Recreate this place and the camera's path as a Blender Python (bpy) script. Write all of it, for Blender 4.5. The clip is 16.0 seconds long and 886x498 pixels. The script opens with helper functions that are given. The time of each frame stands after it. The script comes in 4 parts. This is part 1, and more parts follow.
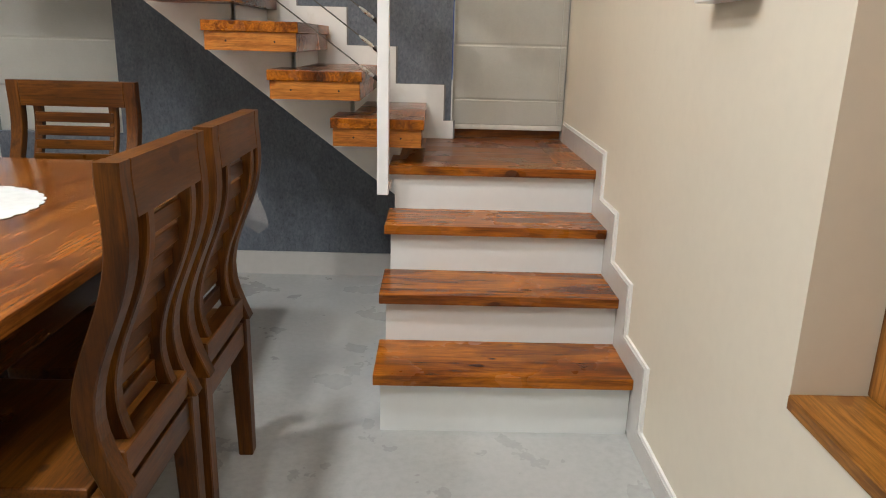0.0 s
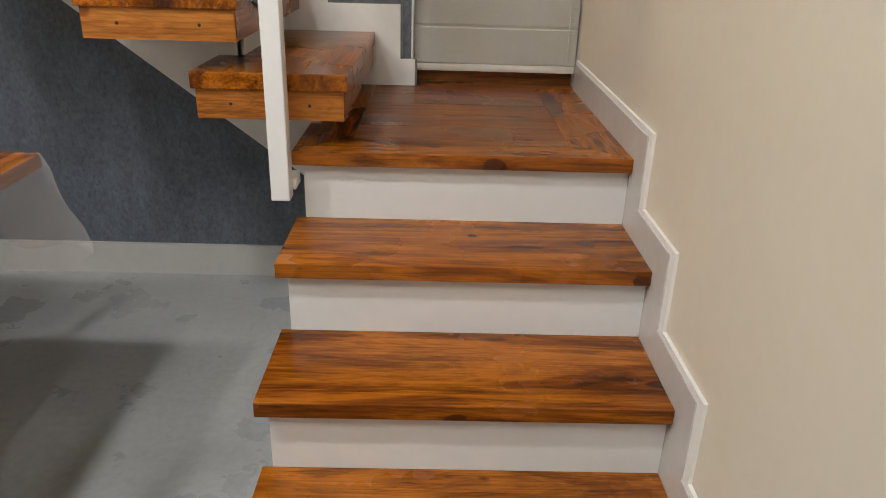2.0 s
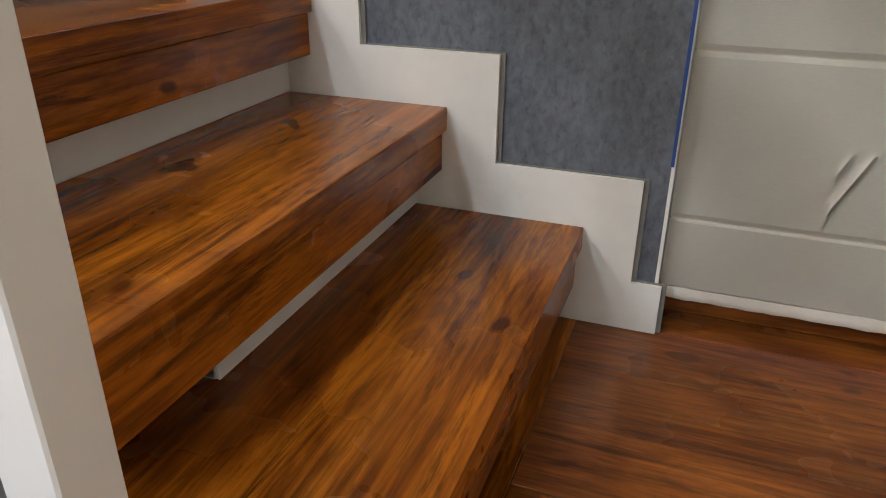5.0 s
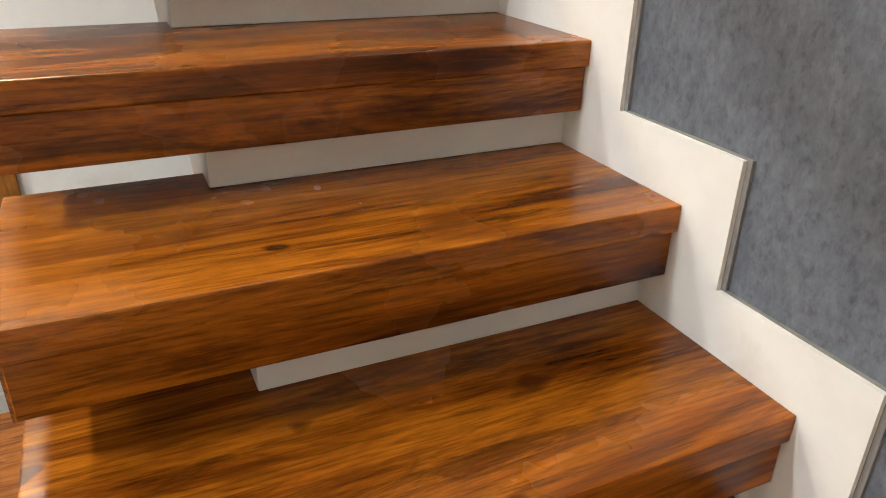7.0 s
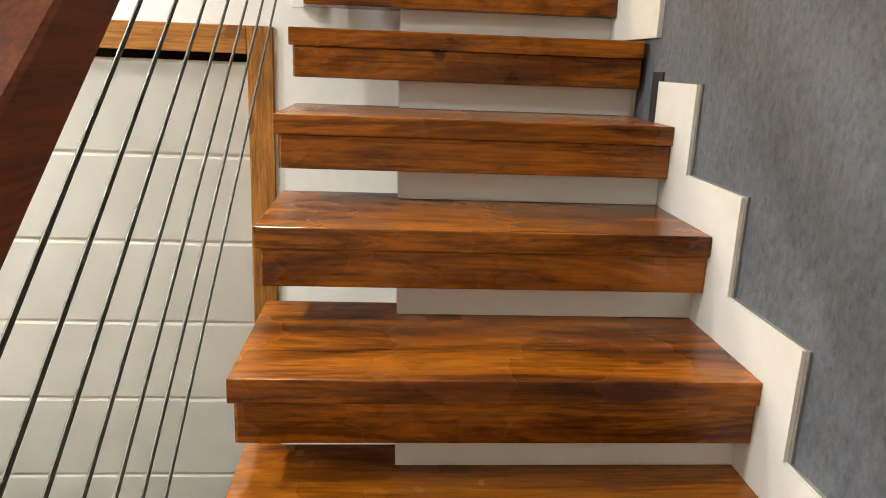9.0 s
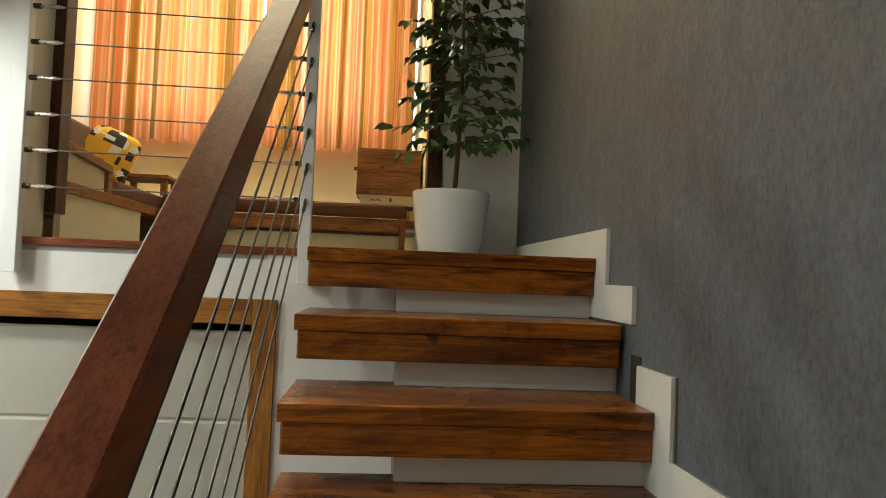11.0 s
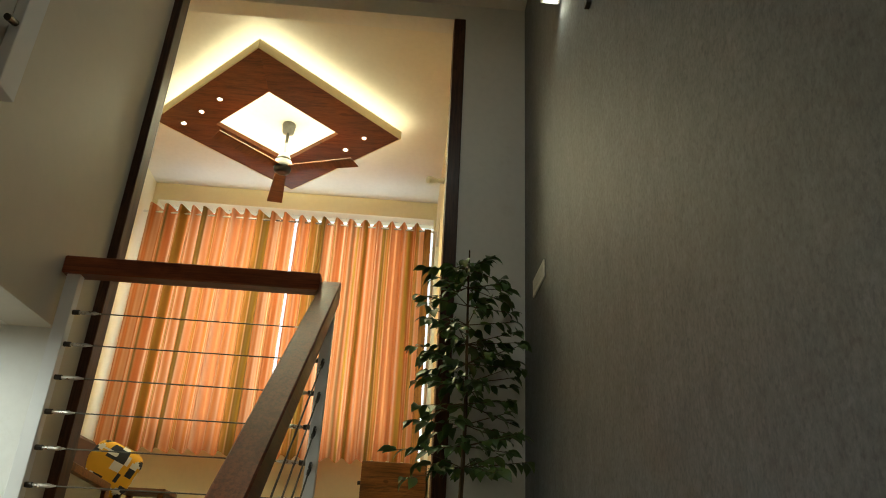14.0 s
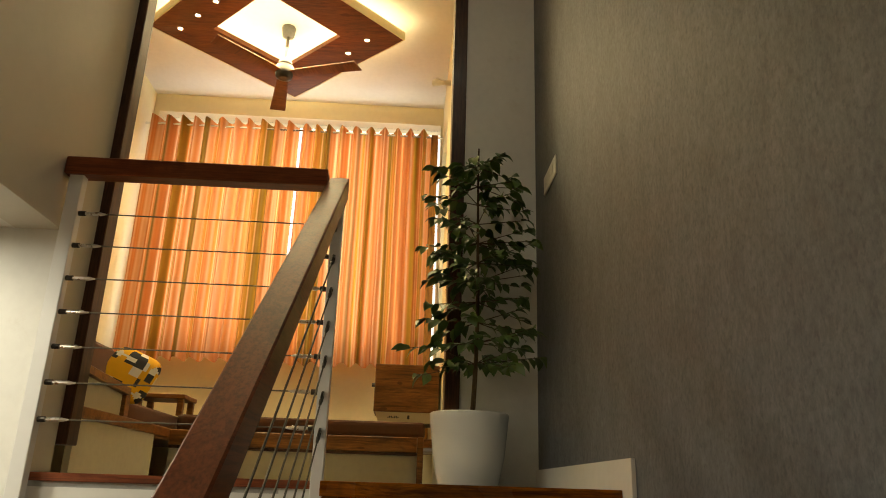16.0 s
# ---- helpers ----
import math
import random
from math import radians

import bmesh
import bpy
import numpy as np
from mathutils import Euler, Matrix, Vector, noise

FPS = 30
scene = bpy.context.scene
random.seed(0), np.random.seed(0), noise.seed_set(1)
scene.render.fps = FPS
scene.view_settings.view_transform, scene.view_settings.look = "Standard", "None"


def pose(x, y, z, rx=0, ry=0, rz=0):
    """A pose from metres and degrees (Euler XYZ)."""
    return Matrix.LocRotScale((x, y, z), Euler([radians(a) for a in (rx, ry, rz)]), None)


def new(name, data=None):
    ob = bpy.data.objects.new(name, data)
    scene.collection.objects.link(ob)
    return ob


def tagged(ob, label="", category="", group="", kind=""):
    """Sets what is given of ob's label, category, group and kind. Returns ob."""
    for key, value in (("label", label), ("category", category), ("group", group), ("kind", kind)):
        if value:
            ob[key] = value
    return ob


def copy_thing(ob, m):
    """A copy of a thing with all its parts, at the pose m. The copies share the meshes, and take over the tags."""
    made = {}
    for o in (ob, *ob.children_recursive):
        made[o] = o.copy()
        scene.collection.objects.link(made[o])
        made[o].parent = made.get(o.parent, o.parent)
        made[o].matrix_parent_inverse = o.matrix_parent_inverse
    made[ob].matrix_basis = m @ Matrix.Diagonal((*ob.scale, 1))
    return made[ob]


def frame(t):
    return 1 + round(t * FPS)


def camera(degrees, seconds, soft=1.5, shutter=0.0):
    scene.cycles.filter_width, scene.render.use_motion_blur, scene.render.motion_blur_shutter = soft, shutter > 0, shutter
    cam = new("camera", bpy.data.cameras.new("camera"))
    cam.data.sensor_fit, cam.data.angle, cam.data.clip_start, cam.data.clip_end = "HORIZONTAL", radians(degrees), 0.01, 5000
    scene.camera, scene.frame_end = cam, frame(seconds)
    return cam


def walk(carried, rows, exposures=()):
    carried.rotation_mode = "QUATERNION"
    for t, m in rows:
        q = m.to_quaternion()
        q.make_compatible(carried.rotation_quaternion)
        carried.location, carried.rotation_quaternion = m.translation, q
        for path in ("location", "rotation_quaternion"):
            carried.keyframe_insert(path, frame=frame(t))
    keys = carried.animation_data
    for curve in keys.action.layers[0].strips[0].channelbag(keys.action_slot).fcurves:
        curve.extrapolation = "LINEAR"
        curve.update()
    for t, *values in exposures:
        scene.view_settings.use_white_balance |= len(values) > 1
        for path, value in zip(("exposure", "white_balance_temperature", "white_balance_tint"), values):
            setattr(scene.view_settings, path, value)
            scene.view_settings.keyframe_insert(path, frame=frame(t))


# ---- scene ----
cam = camera(62.69, 16.0, soft=1.0)
walk(cam, [
    (0.0, pose(-0.654, -2.072, 1.186, 73.99, -1.51, -0.48)),
    (0.5, pose(-0.580, -1.820, 1.212, 71.62, -1.10, -0.39)),
    (1.0, pose(-0.559, -1.540, 1.188, 70.04, -1.46, -1.52)),
    (1.5, pose(-0.539, -1.221, 1.181, 68.29, -1.63, -1.50)),
    (2.0, pose(-0.495, -0.913, 1.188, 66.67, -1.59, -0.41)),
    (2.5, pose(-0.488, -0.680, 1.188, 65.89, -1.88, 0.03)),
    (3.0, pose(-0.514, -0.428, 1.215, 66.04, -1.84, 0.99)),
    (3.2, pose(-0.510, -0.343, 1.202, 67.15, -1.76, 2.04)),
    (5.3, pose(-0.537, 0.602, 1.405, 64.54, -1.32, 24.78)),
    (5.5, pose(-0.537, 0.648, 1.439, 64.72, -2.18, 28.11)),
    (6.0, pose(-0.553, 0.750, 1.545, 63.37, -1.65, 38.96)),
    (6.5, pose(-0.657, 0.863, 1.647, 63.60, -1.32, 50.95)),
    (7.0, pose(-0.733, 0.938, 1.785, 64.00, -1.08, 65.29)),
    (7.5, pose(-0.739, 1.030, 1.884, 64.70, -1.94, 76.61)),
    (8.0, pose(-0.723, 1.043, 1.962, 66.41, -1.98, 80.74)),
    (8.5, pose(-0.687, 1.013, 2.004, 70.73, -1.95, 83.95)),
    (9.0, pose(-0.646, 1.027, 2.062, 75.44, -2.20, 86.19)),
    (9.5, pose(-0.607, 1.034, 2.123, 79.87, -2.32, 86.69)),
    (10.0, pose(-0.605, 1.039, 2.141, 84.77, -2.23, 87.05)),
    (10.2, pose(-0.596, 1.016, 2.165, 86.16, -2.20, 86.45)),
    (12.3, pose(-0.527, 0.993, 2.271, 103.47, -3.07, 85.82)),
    (12.5, pose(-0.523, 1.007, 2.284, 105.14, -3.14, 85.88)),
    (13.0, pose(-0.525, 1.023, 2.306, 109.31, -3.05, 85.80)),
    (13.5, pose(-0.501, 1.023, 2.327, 112.78, -2.93, 85.74)),
    (14.0, pose(-0.475, 1.010, 2.334, 115.04, -2.66, 85.80)),
    (14.5, pose(-0.485, 1.009, 2.331, 115.29, -2.39, 86.26)),
    (15.0, pose(-0.504, 1.009, 2.321, 113.84, -2.17, 86.56)),
    (15.5, pose(-0.523, 1.008, 2.303, 111.40, -2.02, 86.65)),
    (16.0, pose(-0.547, 1.006, 2.286, 108.30, -1.73, 86.80)),
], exposures=[
    (0.0, -0.18, 6000, 10), (2.0, -0.32, 6000, 10), (3.2, -0.46, 5950, 10), (5.3, -0.18, 5650, 9), (6.0, 0.18, 5800, 7), (7.0, 0.40, 5950, 9),
    (9.0, 0.34, 6150, 7), (10.2, -0.45, 6200, 3), (12.3, -1.27, 6000, -7), (13.2, -1.6, 6000, -8), (14.5, -1.72, 6400, -6), (15.2, -1.57, 6950, -2), (16.0, -1.45, 8000, 1),
])

# ---- plan, in metres ----
RISE, GO = 0.177, 0.2555           # lower flight
RISE2, GO2 = 0.1768, 0.2405        # upper flight
WIDE = 0.830                       # width of the lower treads
BACK = 1.628                       # face of the grey wall
NEAR = 0.789                       # free ends of the upper treads
LAND = 4 * RISE                    # landing level
TOP = LAND + 9 * RISE2             # living room level
FLOOR = -0.03                      # dining room floor
WEST = -2.85                       # wall under the living room
DECK = 3.053                       # dining ceiling
SIDE = -0.135                      # wall above the dining room
HALL = 5.655                       # stair hall ceiling
LIVE = 5.645                       # living room ceiling
DOORWALL = -3.96                   # wall with the living room's opening
FARWALL = -6.56                    # living room's window wall


# ---- world and lights ----
world = bpy.data.worlds.new("world")
scene.world = world
world.use_nodes = True
wn = world.node_tree.nodes
sky = wn.new("ShaderNodeTexSky")
sky.sky_type, sky.sun_disc = "NISHITA", False
sky.sun_elevation, sky.sun_rotation = radians(38), radians(200)
world.node_tree.links.new(sky.outputs[0], wn["Background"].inputs[0])
wn["Background"].inputs[1].default_value = 0.12


def area(name, m, w, h, power, col, spread=180):
    d = bpy.data.lights.new(name, "AREA")
    d.shape, d.size, d.size_y, d.energy, d.color = "RECTANGLE", w, h, power, col
    d.spread = radians(spread)
    ob = new(name, d)
    ob.matrix_basis = m
    return ob


WARM, NEUTRAL, COVE = (1.0, 0.87, 0.66), (1.0, 0.965, 0.90), (1.0, 0.83, 0.54)
# four unseen dining lamps, added at assumed spots: x, y, power
DOWN = [(-1.55, -0.75, 31), (-1.55, -2.15, 36), (-0.75, -1.65, 19), (-2.30, -0.70, 36)]
for lx, ly, power in DOWN:
    area("ceiling_lamp_light", pose(lx, ly, DECK - 0.03), 0.16, 0.16, power, NEUTRAL)
# unseen hall lamp, added and placed to brighten the upper walls
area("hall_lamp_light", pose(-1.9, 1.1, HALL - 0.06), 0.4, 0.4, 17, NEUTRAL)


# ---- materials ----
class Mat:
    """A node material with short ways to add nodes."""

    def __init__(self, name, rough=0.5, metal=0.0, colour=(0.5, 0.5, 0.5)):
        self.m = bpy.data.materials.new(name)
        self.m.use_nodes = True
        self.n, self.l = self.m.node_tree.nodes, self.m.node_tree.links
        self.p = self.n["Principled BSDF"]
        self.p.inputs["Roughness"].default_value = rough
        self.p.inputs["Metallic"].default_value = metal
        self.p.inputs["Base Color"].default_value = (*colour, 1)

    def coords(self, scale=(1, 1, 1), kind="Object", random=False):
        tc, mp = self.n.new("ShaderNodeTexCoord"), self.n.new("ShaderNodeMapping")
        mp.inputs["Scale"].default_value = scale
        self.l.new(tc.outputs[kind], mp.inputs["Vector"])
        if random:
            oi, mu = self.n.new("ShaderNodeObjectInfo"), self.n.new("ShaderNodeMath")
            mu.operation = "MULTIPLY"
            mu.inputs[1].default_value = 37.0
            self.l.new(oi.outputs["Random"], mu.inputs[0])
            self.l.new(mu.outputs[0], mp.inputs["Location"])
        return mp.outputs[0]

    def noise(self, vec, scale, detail=4, rough=0.55, dist=0.0):
        t = self.n.new("ShaderNodeTexNoise")
        t.inputs["Scale"].default_value, t.inputs["Detail"].default_value = scale, detail
        t.inputs["Roughness"].default_value, t.inputs["Distortion"].default_value = rough, dist
        self.l.new(vec, t.inputs["Vector"])
        return t.outputs["Fac"]

    def ramp(self, fac, stops):
        r = self.n.new("ShaderNodeValToRGB")
        while len(r.color_ramp.elements) < len(stops):
            r.color_ramp.elements.new(0.5)
        for e, (pos, col) in zip(r.color_ramp.elements, stops):
            e.position = pos
            e.color = (*col, 1) if not isinstance(col, float) else (col, col, col, 1)
        self.l.new(fac, r.inputs[0])
        return r.outputs[0]

    def mix(self, a, b, fac=0.5, mode="MULTIPLY"):
        x = self.n.new("ShaderNodeMix")
        x.data_type, x.blend_type = "RGBA", mode
        x.inputs[0].default_value = fac if isinstance(fac, float) else 0.5
        if not isinstance(fac, float):
            self.l.new(fac, x.inputs[0])
        for s, i in ((a, 6), (b, 7)):
            if isinstance(s, tuple):
                x.inputs[i].default_value = (*s, 1)
            else:
                self.l.new(s, x.inputs[i])
        return x.outputs[2]

    def bump(self, fac, strength, distance=0.002):
        b = self.n.new("ShaderNodeBump")
        b.inputs["Strength"].default_value, b.inputs["Distance"].default_value = strength, distance
        self.l.new(fac, b.inputs["Height"])
        self.l.new(b.outputs[0], self.p.inputs["Normal"])

    def colour(self, out):
        self.l.new(out, self.p.inputs["Base Color"])

    def rough(self, out):
        self.l.new(out, self.p.inputs["Roughness"])


def wood(name, axis, dark, mid, light, rough=0.25, streak=1.0, coat=0.07, ring=0.5):
    m = Mat(name, rough)
    i = "xyz".index(axis)
    s = [1.0, 1.0, 1.0]
    s[i] = 0.14
    v = m.coords(s, random=True)
    big = m.noise(v, 9.5 * streak, 8, 0.64, 0.9)
    s2 = [1.0, 1.0, 1.0]
    s2[i] = 0.035
    fine = m.noise(m.coords(s2, random=True), 150, 6, 0.75)
    patch = m.noise(m.coords((1, 1, 1), random=True), 3.2, 4, 0.55)
    s3 = [1.0, 1.0, 1.0]
    s3[i] = 0.5
    knot = m.noise(m.coords(s3, random=True), 17, 1, 0.3)
    s4 = [1.0, 1.0, 1.0]
    s4[i] = 0.095
    band = m.noise(m.coords(s4, random=True), 21 * streak, 9, 0.74, 0.7)
    c = m.ramp(big, [(0.30, dark), (0.42, mid), (0.55, light), (0.64, mid), (0.74, light)])
    c = m.mix(c, dark, m.ramp(band, [(0.53, 0.0), (0.61, 0.62)]), "MIX")
    c = m.mix(c, m.ramp(fine, [(0.38, 0.42), (0.56, 1.0)]), 0.75)
    c = m.mix(c, m.ramp(patch, [(0.3, 0.62), (0.66, 1.0)]), 0.85)
    s5 = [1.0, 1.0, 1.0]
    s5[i] = 0.16
    rings = m.noise(m.coords(s5, random=True), 7.5 * streak, 5, 0.5, 0.8)
    stops = []
    for q in range(9):
        mid_ = 0.30 + 0.05 * q
        stops += [(mid_ - 0.016, 1.0), (mid_, 0.55 + 0.08 * (q * 5 % 4)), (mid_ + 0.016, 1.0)]
    c = m.mix(c, m.ramp(rings, stops), ring)
    c = m.mix(c, dark, m.ramp(knot, [(0.725, 0.0), (0.755, 0.85)]), "MIX")
    m.colour(c)
    m.rough(m.ramp(patch, [(0.3, rough * 0.75), (0.7, rough * 1.35)]))
    m.p.inputs["Coat Weight"].default_value = coat
    m.p.inputs["Coat Roughness"].default_value = 0.16
    m.p.inputs["Specular IOR Level"].default_value = 0.28
    m.bump(fine, 0.12, 0.001)
    return m.m


TREAD = ((0.045, 0.009, 0.001), (0.235, 0.060, 0.003), (0.50, 0.155, 0.006))
wood_x = wood("wood_along_x", "x", *TREAD)
wood_y = wood("wood_along_y", "y", *TREAD)
BLOCK = ((0.20, 0.055, 0.008), (0.42, 0.135, 0.018), (0.58, 0.22, 0.035))
block_x = wood("block_wood_along_x", "x", *BLOCK, rough=0.34)
CHAIR = ((0.028, 0.008, 0.001), (0.082, 0.024, 0.0016), (0.155, 0.051, 0.003))
chair_wood_z = wood("chair_wood_upright", "z", *CHAIR, rough=0.36, streak=0.8, coat=0.05, ring=0.3)
chair_wood_y = wood("chair_wood_across", "y", *CHAIR, rough=0.36, streak=0.8, coat=0.05, ring=0.3)
table_wood = wood("table_wood", "y", (0.10, 0.027, 0.005), (0.27, 0.082, 0.012), (0.38, 0.130, 0.020), rough=0.2, coat=0.25)
table_dark = wood("table_apron_wood", "y", (0.02, 0.008, 0.004), (0.05, 0.017, 0.007), (0.08, 0.03, 0.012), rough=0.2)
RAIL = ((0.15, 0.032, 0.010), (0.24, 0.056, 0.018), (0.29, 0.075, 0.026))
rail_wood_x = wood("handrail_wood", "x", *RAIL, rough=0.36, ring=0.12)
rail_wood_y = wood("handrail_wood_across", "y", *RAIL, rough=0.36, ring=0.12)
dark_z = wood("dark_trim_wood", "z", (0.03, 0.011, 0.005), (0.07, 0.026, 0.011), (0.10, 0.04, 0.018), rough=0.4)
FRAME = ((0.17, 0.060, 0.008), (0.34, 0.135, 0.020), (0.46, 0.195, 0.034))
frame_z = wood("frame_wood_upright", "z", *FRAME, rough=0.4)
frame_y = wood("frame_wood_across", "y", *FRAME, rough=0.4)
sofa_wood = wood("daybed_wood", "y", (0.09, 0.032, 0.008), (0.21, 0.080, 0.018), (0.30, 0.125, 0.032), rough=0.4)
plank_y = wood("landing_wood", "x", (0.08, 0.020, 0.004), (0.22, 0.060, 0.008), (0.36, 0.115, 0.015), rough=0.3, coat=0.2, ring=0.4)
ceil_wood = wood("ceiling_panel_wood", "y", (0.11, 0.03, 0.009), (0.2, 0.062, 0.018), (0.26, 0.09, 0.028), rough=0.45, coat=0.0, ring=0.2)


def paint(name, col, rough=0.6, vary=0.08, grain=0.08, soil=None):
    m = Mat(name, rough)
    v = m.coords()
    c = m.ramp(m.noise(v, 1.4, 4), [(0.3, tuple(x * (1 - vary) for x in col)), (0.7, col)])
    c = m.mix(c, m.ramp(m.noise(v, 26, 4), [(0.3, 1 - vary * 0.6), (0.6, 1.0)]), 0.8)
    if soil:
        c = m.mix(c, soil, m.ramp(m.noise(v, 5, 6, 0.7, 0.4), [(0.6, 0.0), (0.78, 0.6)]), "MIX")
    m.colour(c)
    m.bump(m.noise(v, 320, 3), grain, 0.001)
    return m.m


cream = paint("cream_wall_paint", (0.66, 0.60, 0.49), 0.5, vary=0.05)
white = paint("white_paint", (0.79, 0.785, 0.755), 0.45, soil=(0.6, 0.57, 0.5))
riser_paint = paint("riser_paint", (0.73, 0.745, 0.735), 0.35, vary=0.05)
yellowish = paint("living_wall_paint", (0.84, 0.74, 0.48), 0.6)
white_ceiling = paint("ceiling_paint", (0.82, 0.78, 0.70), 0.7)
tile_skirt = paint("skirting_tile", (0.55, 0.53, 0.50), 0.22, vary=0.1)
post_paint = paint("post_enamel", (0.78, 0.78, 0.78), 0.3, vary=0.03, grain=0.03)
plaster_edge = paint("rough_plaster_edge", (0.26, 0.255, 0.24), 0.9, vary=0.4, grain=0.8)
pot_white = paint("glazed_white_pot", (0.78, 0.79, 0.79), 0.18, vary=0.02, grain=0.0)
soil_mat = paint("potting_soil", (0.06, 0.04, 0.025), 0.95, vary=0.5, grain=1.0)
plastic_white = paint("white_plastic", (0.72, 0.71, 0.66), 0.35, vary=0.03)
blue_tape = paint("blue_masking_tape", (0.02, 0.07, 0.30), 0.6, vary=0.2)
# near-black for the plugs, and for shade painted into gaps
plug_and_shade = paint("dark_plug_and_shade", (0.03, 0.025, 0.02), 0.9)
lace = paint("lace_cloth", (0.75, 0.76, 0.74), 0.9, vary=0.25, grain=0.6)
sofa_panel = paint("daybed_panel", (0.42, 0.38, 0.27), 0.7, vary=0.12)
cushion_cloth = paint("seat_cushion_cloth", (0.085, 0.030, 0.010), 0.85, vary=0.2, grain=0.4)
card = paint("cardboard", (0.5, 0.42, 0.28), 0.8)
yellow_cloth = paint("yellow_cloth", (0.75, 0.4, 0.02), 0.85)
black_cloth = paint("black_cloth", (0.02, 0.02, 0.025), 0.85)
white_cloth = paint("white_cloth", (0.75, 0.72, 0.66), 0.85)


def wallpaper():
    m = Mat("grey_textured_wallpaper", 0.62)
    v = m.coords((1, 1, 0.62))
    streak = m.noise(v, 70, 6, 0.72, 0.2)
    cloud = m.noise(m.coords((1, 1, 0.5)), 13, 6, 0.7)
    c = m.ramp(streak, [(0.3, (0.090, 0.102, 0.122)), (0.48, (0.130, 0.144, 0.169)), (0.66, (0.170, 0.186, 0.216))])
    c = m.mix(c, m.ramp(cloud, [(0.32, (0.66, 0.68, 0.71)), (0.66, (1.0, 1.0, 1.0))]), 0.9)
    fleck = m.noise(m.coords((1, 1, 0.7)), 95, 3, 0.6)
    c = m.mix(c, m.ramp(fleck, [(0.34, (0.6, 0.61, 0.64)), (0.46, (1.0, 1.0, 1.0))]), 0.6)
    m.colour(c)
    m.bump(streak, 0.35, 0.002)
    return m.m


grey_paper = wallpaper()


def floor_stone():
    m = Mat("grey_cement_tile", 0.3)
    v = m.coords()
    c = m.ramp(m.noise(v, 2.2, 7, 0.68, 0.5), [(0.3, (0.375, 0.38, 0.37)), (0.52, (0.41, 0.415, 0.405)), (0.72, (0.445, 0.45, 0.437))])
    c = m.mix(c, m.ramp(m.noise(v, 42, 5, 0.7), [(0.3, 0.8), (0.6, 1.0)]), 0.7)
    m.colour(c)
    m.rough(m.ramp(m.noise(v, 4, 5), [(0.3, 0.22), (0.7, 0.42)]))
    m.bump(m.noise(v, 90, 4), 0.06, 0.001)
    return m.m


stone = floor_stone()


def blind_cloth():
    m = Mat("blind_fabric", 0.8)
    v = m.coords()
    c = m.ramp(m.noise(v, 2.5, 4), [(0.3, (0.79, 0.765, 0.69)), (0.7, (0.88, 0.86, 0.79))])
    w = m.noise(m.coords((1, 1, 30)), 60, 2)
    m.colour(m.mix(c, m.ramp(w, [(0.3, 0.86), (0.7, 1.0)]), 0.6))
    m.bump(m.noise(v, 9, 4, 0.5, 0.6), 0.25, 0.006)
    return m.m


blind_mat = blind_cloth()


def metal(name, col, rough):
    m = Mat(name, rough, 1.0, col)
    m.rough(m.ramp(m.noise(m.coords(), 60, 3), [(0.3, rough * 0.8), (0.7, rough * 1.3)]))
    return m.m


steel = metal("brushed_steel", (0.62, 0.61, 0.58), 0.28)
fan_grey = metal("fan_grey_metal", (0.13, 0.13, 0.12), 0.5)
wire = metal("steel_wire", (0.13, 0.125, 0.11), 0.6)
dark_metal = metal("dark_metal", (0.06, 0.055, 0.05), 0.4)
chrome = metal("chrome", (0.8, 0.8, 0.8), 0.12)


def emitter(name, col, strength):
    m = Mat(name)
    m.p.inputs["Emission Color"].default_value = (*col, 1)
    m.p.inputs["Emission Strength"].default_value = strength
    return m.m


led = emitter("lamp_diffuser", (1.0, 0.9, 0.75), 6.0)
cove_led = emitter("cove_led", (1.0, 0.84, 0.55), 40.0)
daylight = emitter("daylight_backdrop", (0.88, 0.9, 1.0), 5.0)


def curtain_cloth():
    m = Mat("striped_curtain_cloth", 0.85)
    uv = m.coords((1, 1, 1), "UV")
    sep = m.n.new("ShaderNodeSeparateXYZ")
    m.l.new(uv, sep.inputs[0])
    comb = m.n.new("ShaderNodeCombineXYZ")
    m.l.new(sep.outputs[0], comb.inputs[0])
    band = m.noise(comb.outputs[0], 6.5, 1, 0.5)
    fine = m.noise(comb.outputs[0], 28, 2, 0.5)
    wide = m.noise(comb.outputs[0], 4.5, 2, 0.5)
    c = m.ramp(band, [(0.33, (0.24, 0.12, 0.012)), (0.40, (0.60, 0.20, 0.045)), (0.46, (0.76, 0.42, 0.22)), (0.51, (0.60, 0.19, 0.045)), (0.58, (0.76, 0.40, 0.19)), (0.63, (0.44, 0.22, 0.02)), (0.68, (0.66, 0.26, 0.07))])
    c = m.mix(c, m.ramp(fine, [(0.35, 0.8), (0.65, 1.0)]), 0.7)
    c = m.mix(c, (0.17, 0.09, 0.008), m.ramp(wide, [(0.57, 0.0), (0.61, 0.9)]), "MIX")
    m.colour(c)
    tr = m.n.new("ShaderNodeBsdfTranslucent")
    m.l.new(c, tr.inputs[0])
    ms = m.n.new("ShaderNodeMixShader")
    ms.inputs[0].default_value = 0.55
    m.l.new(m.p.outputs[0], ms.inputs[1])
    m.l.new(tr.outputs[0], ms.inputs[2])
    m.l.new(ms.outputs[0], m.n["Material Output"].inputs[0])
    return m.m


curtain_mat = curtain_cloth()


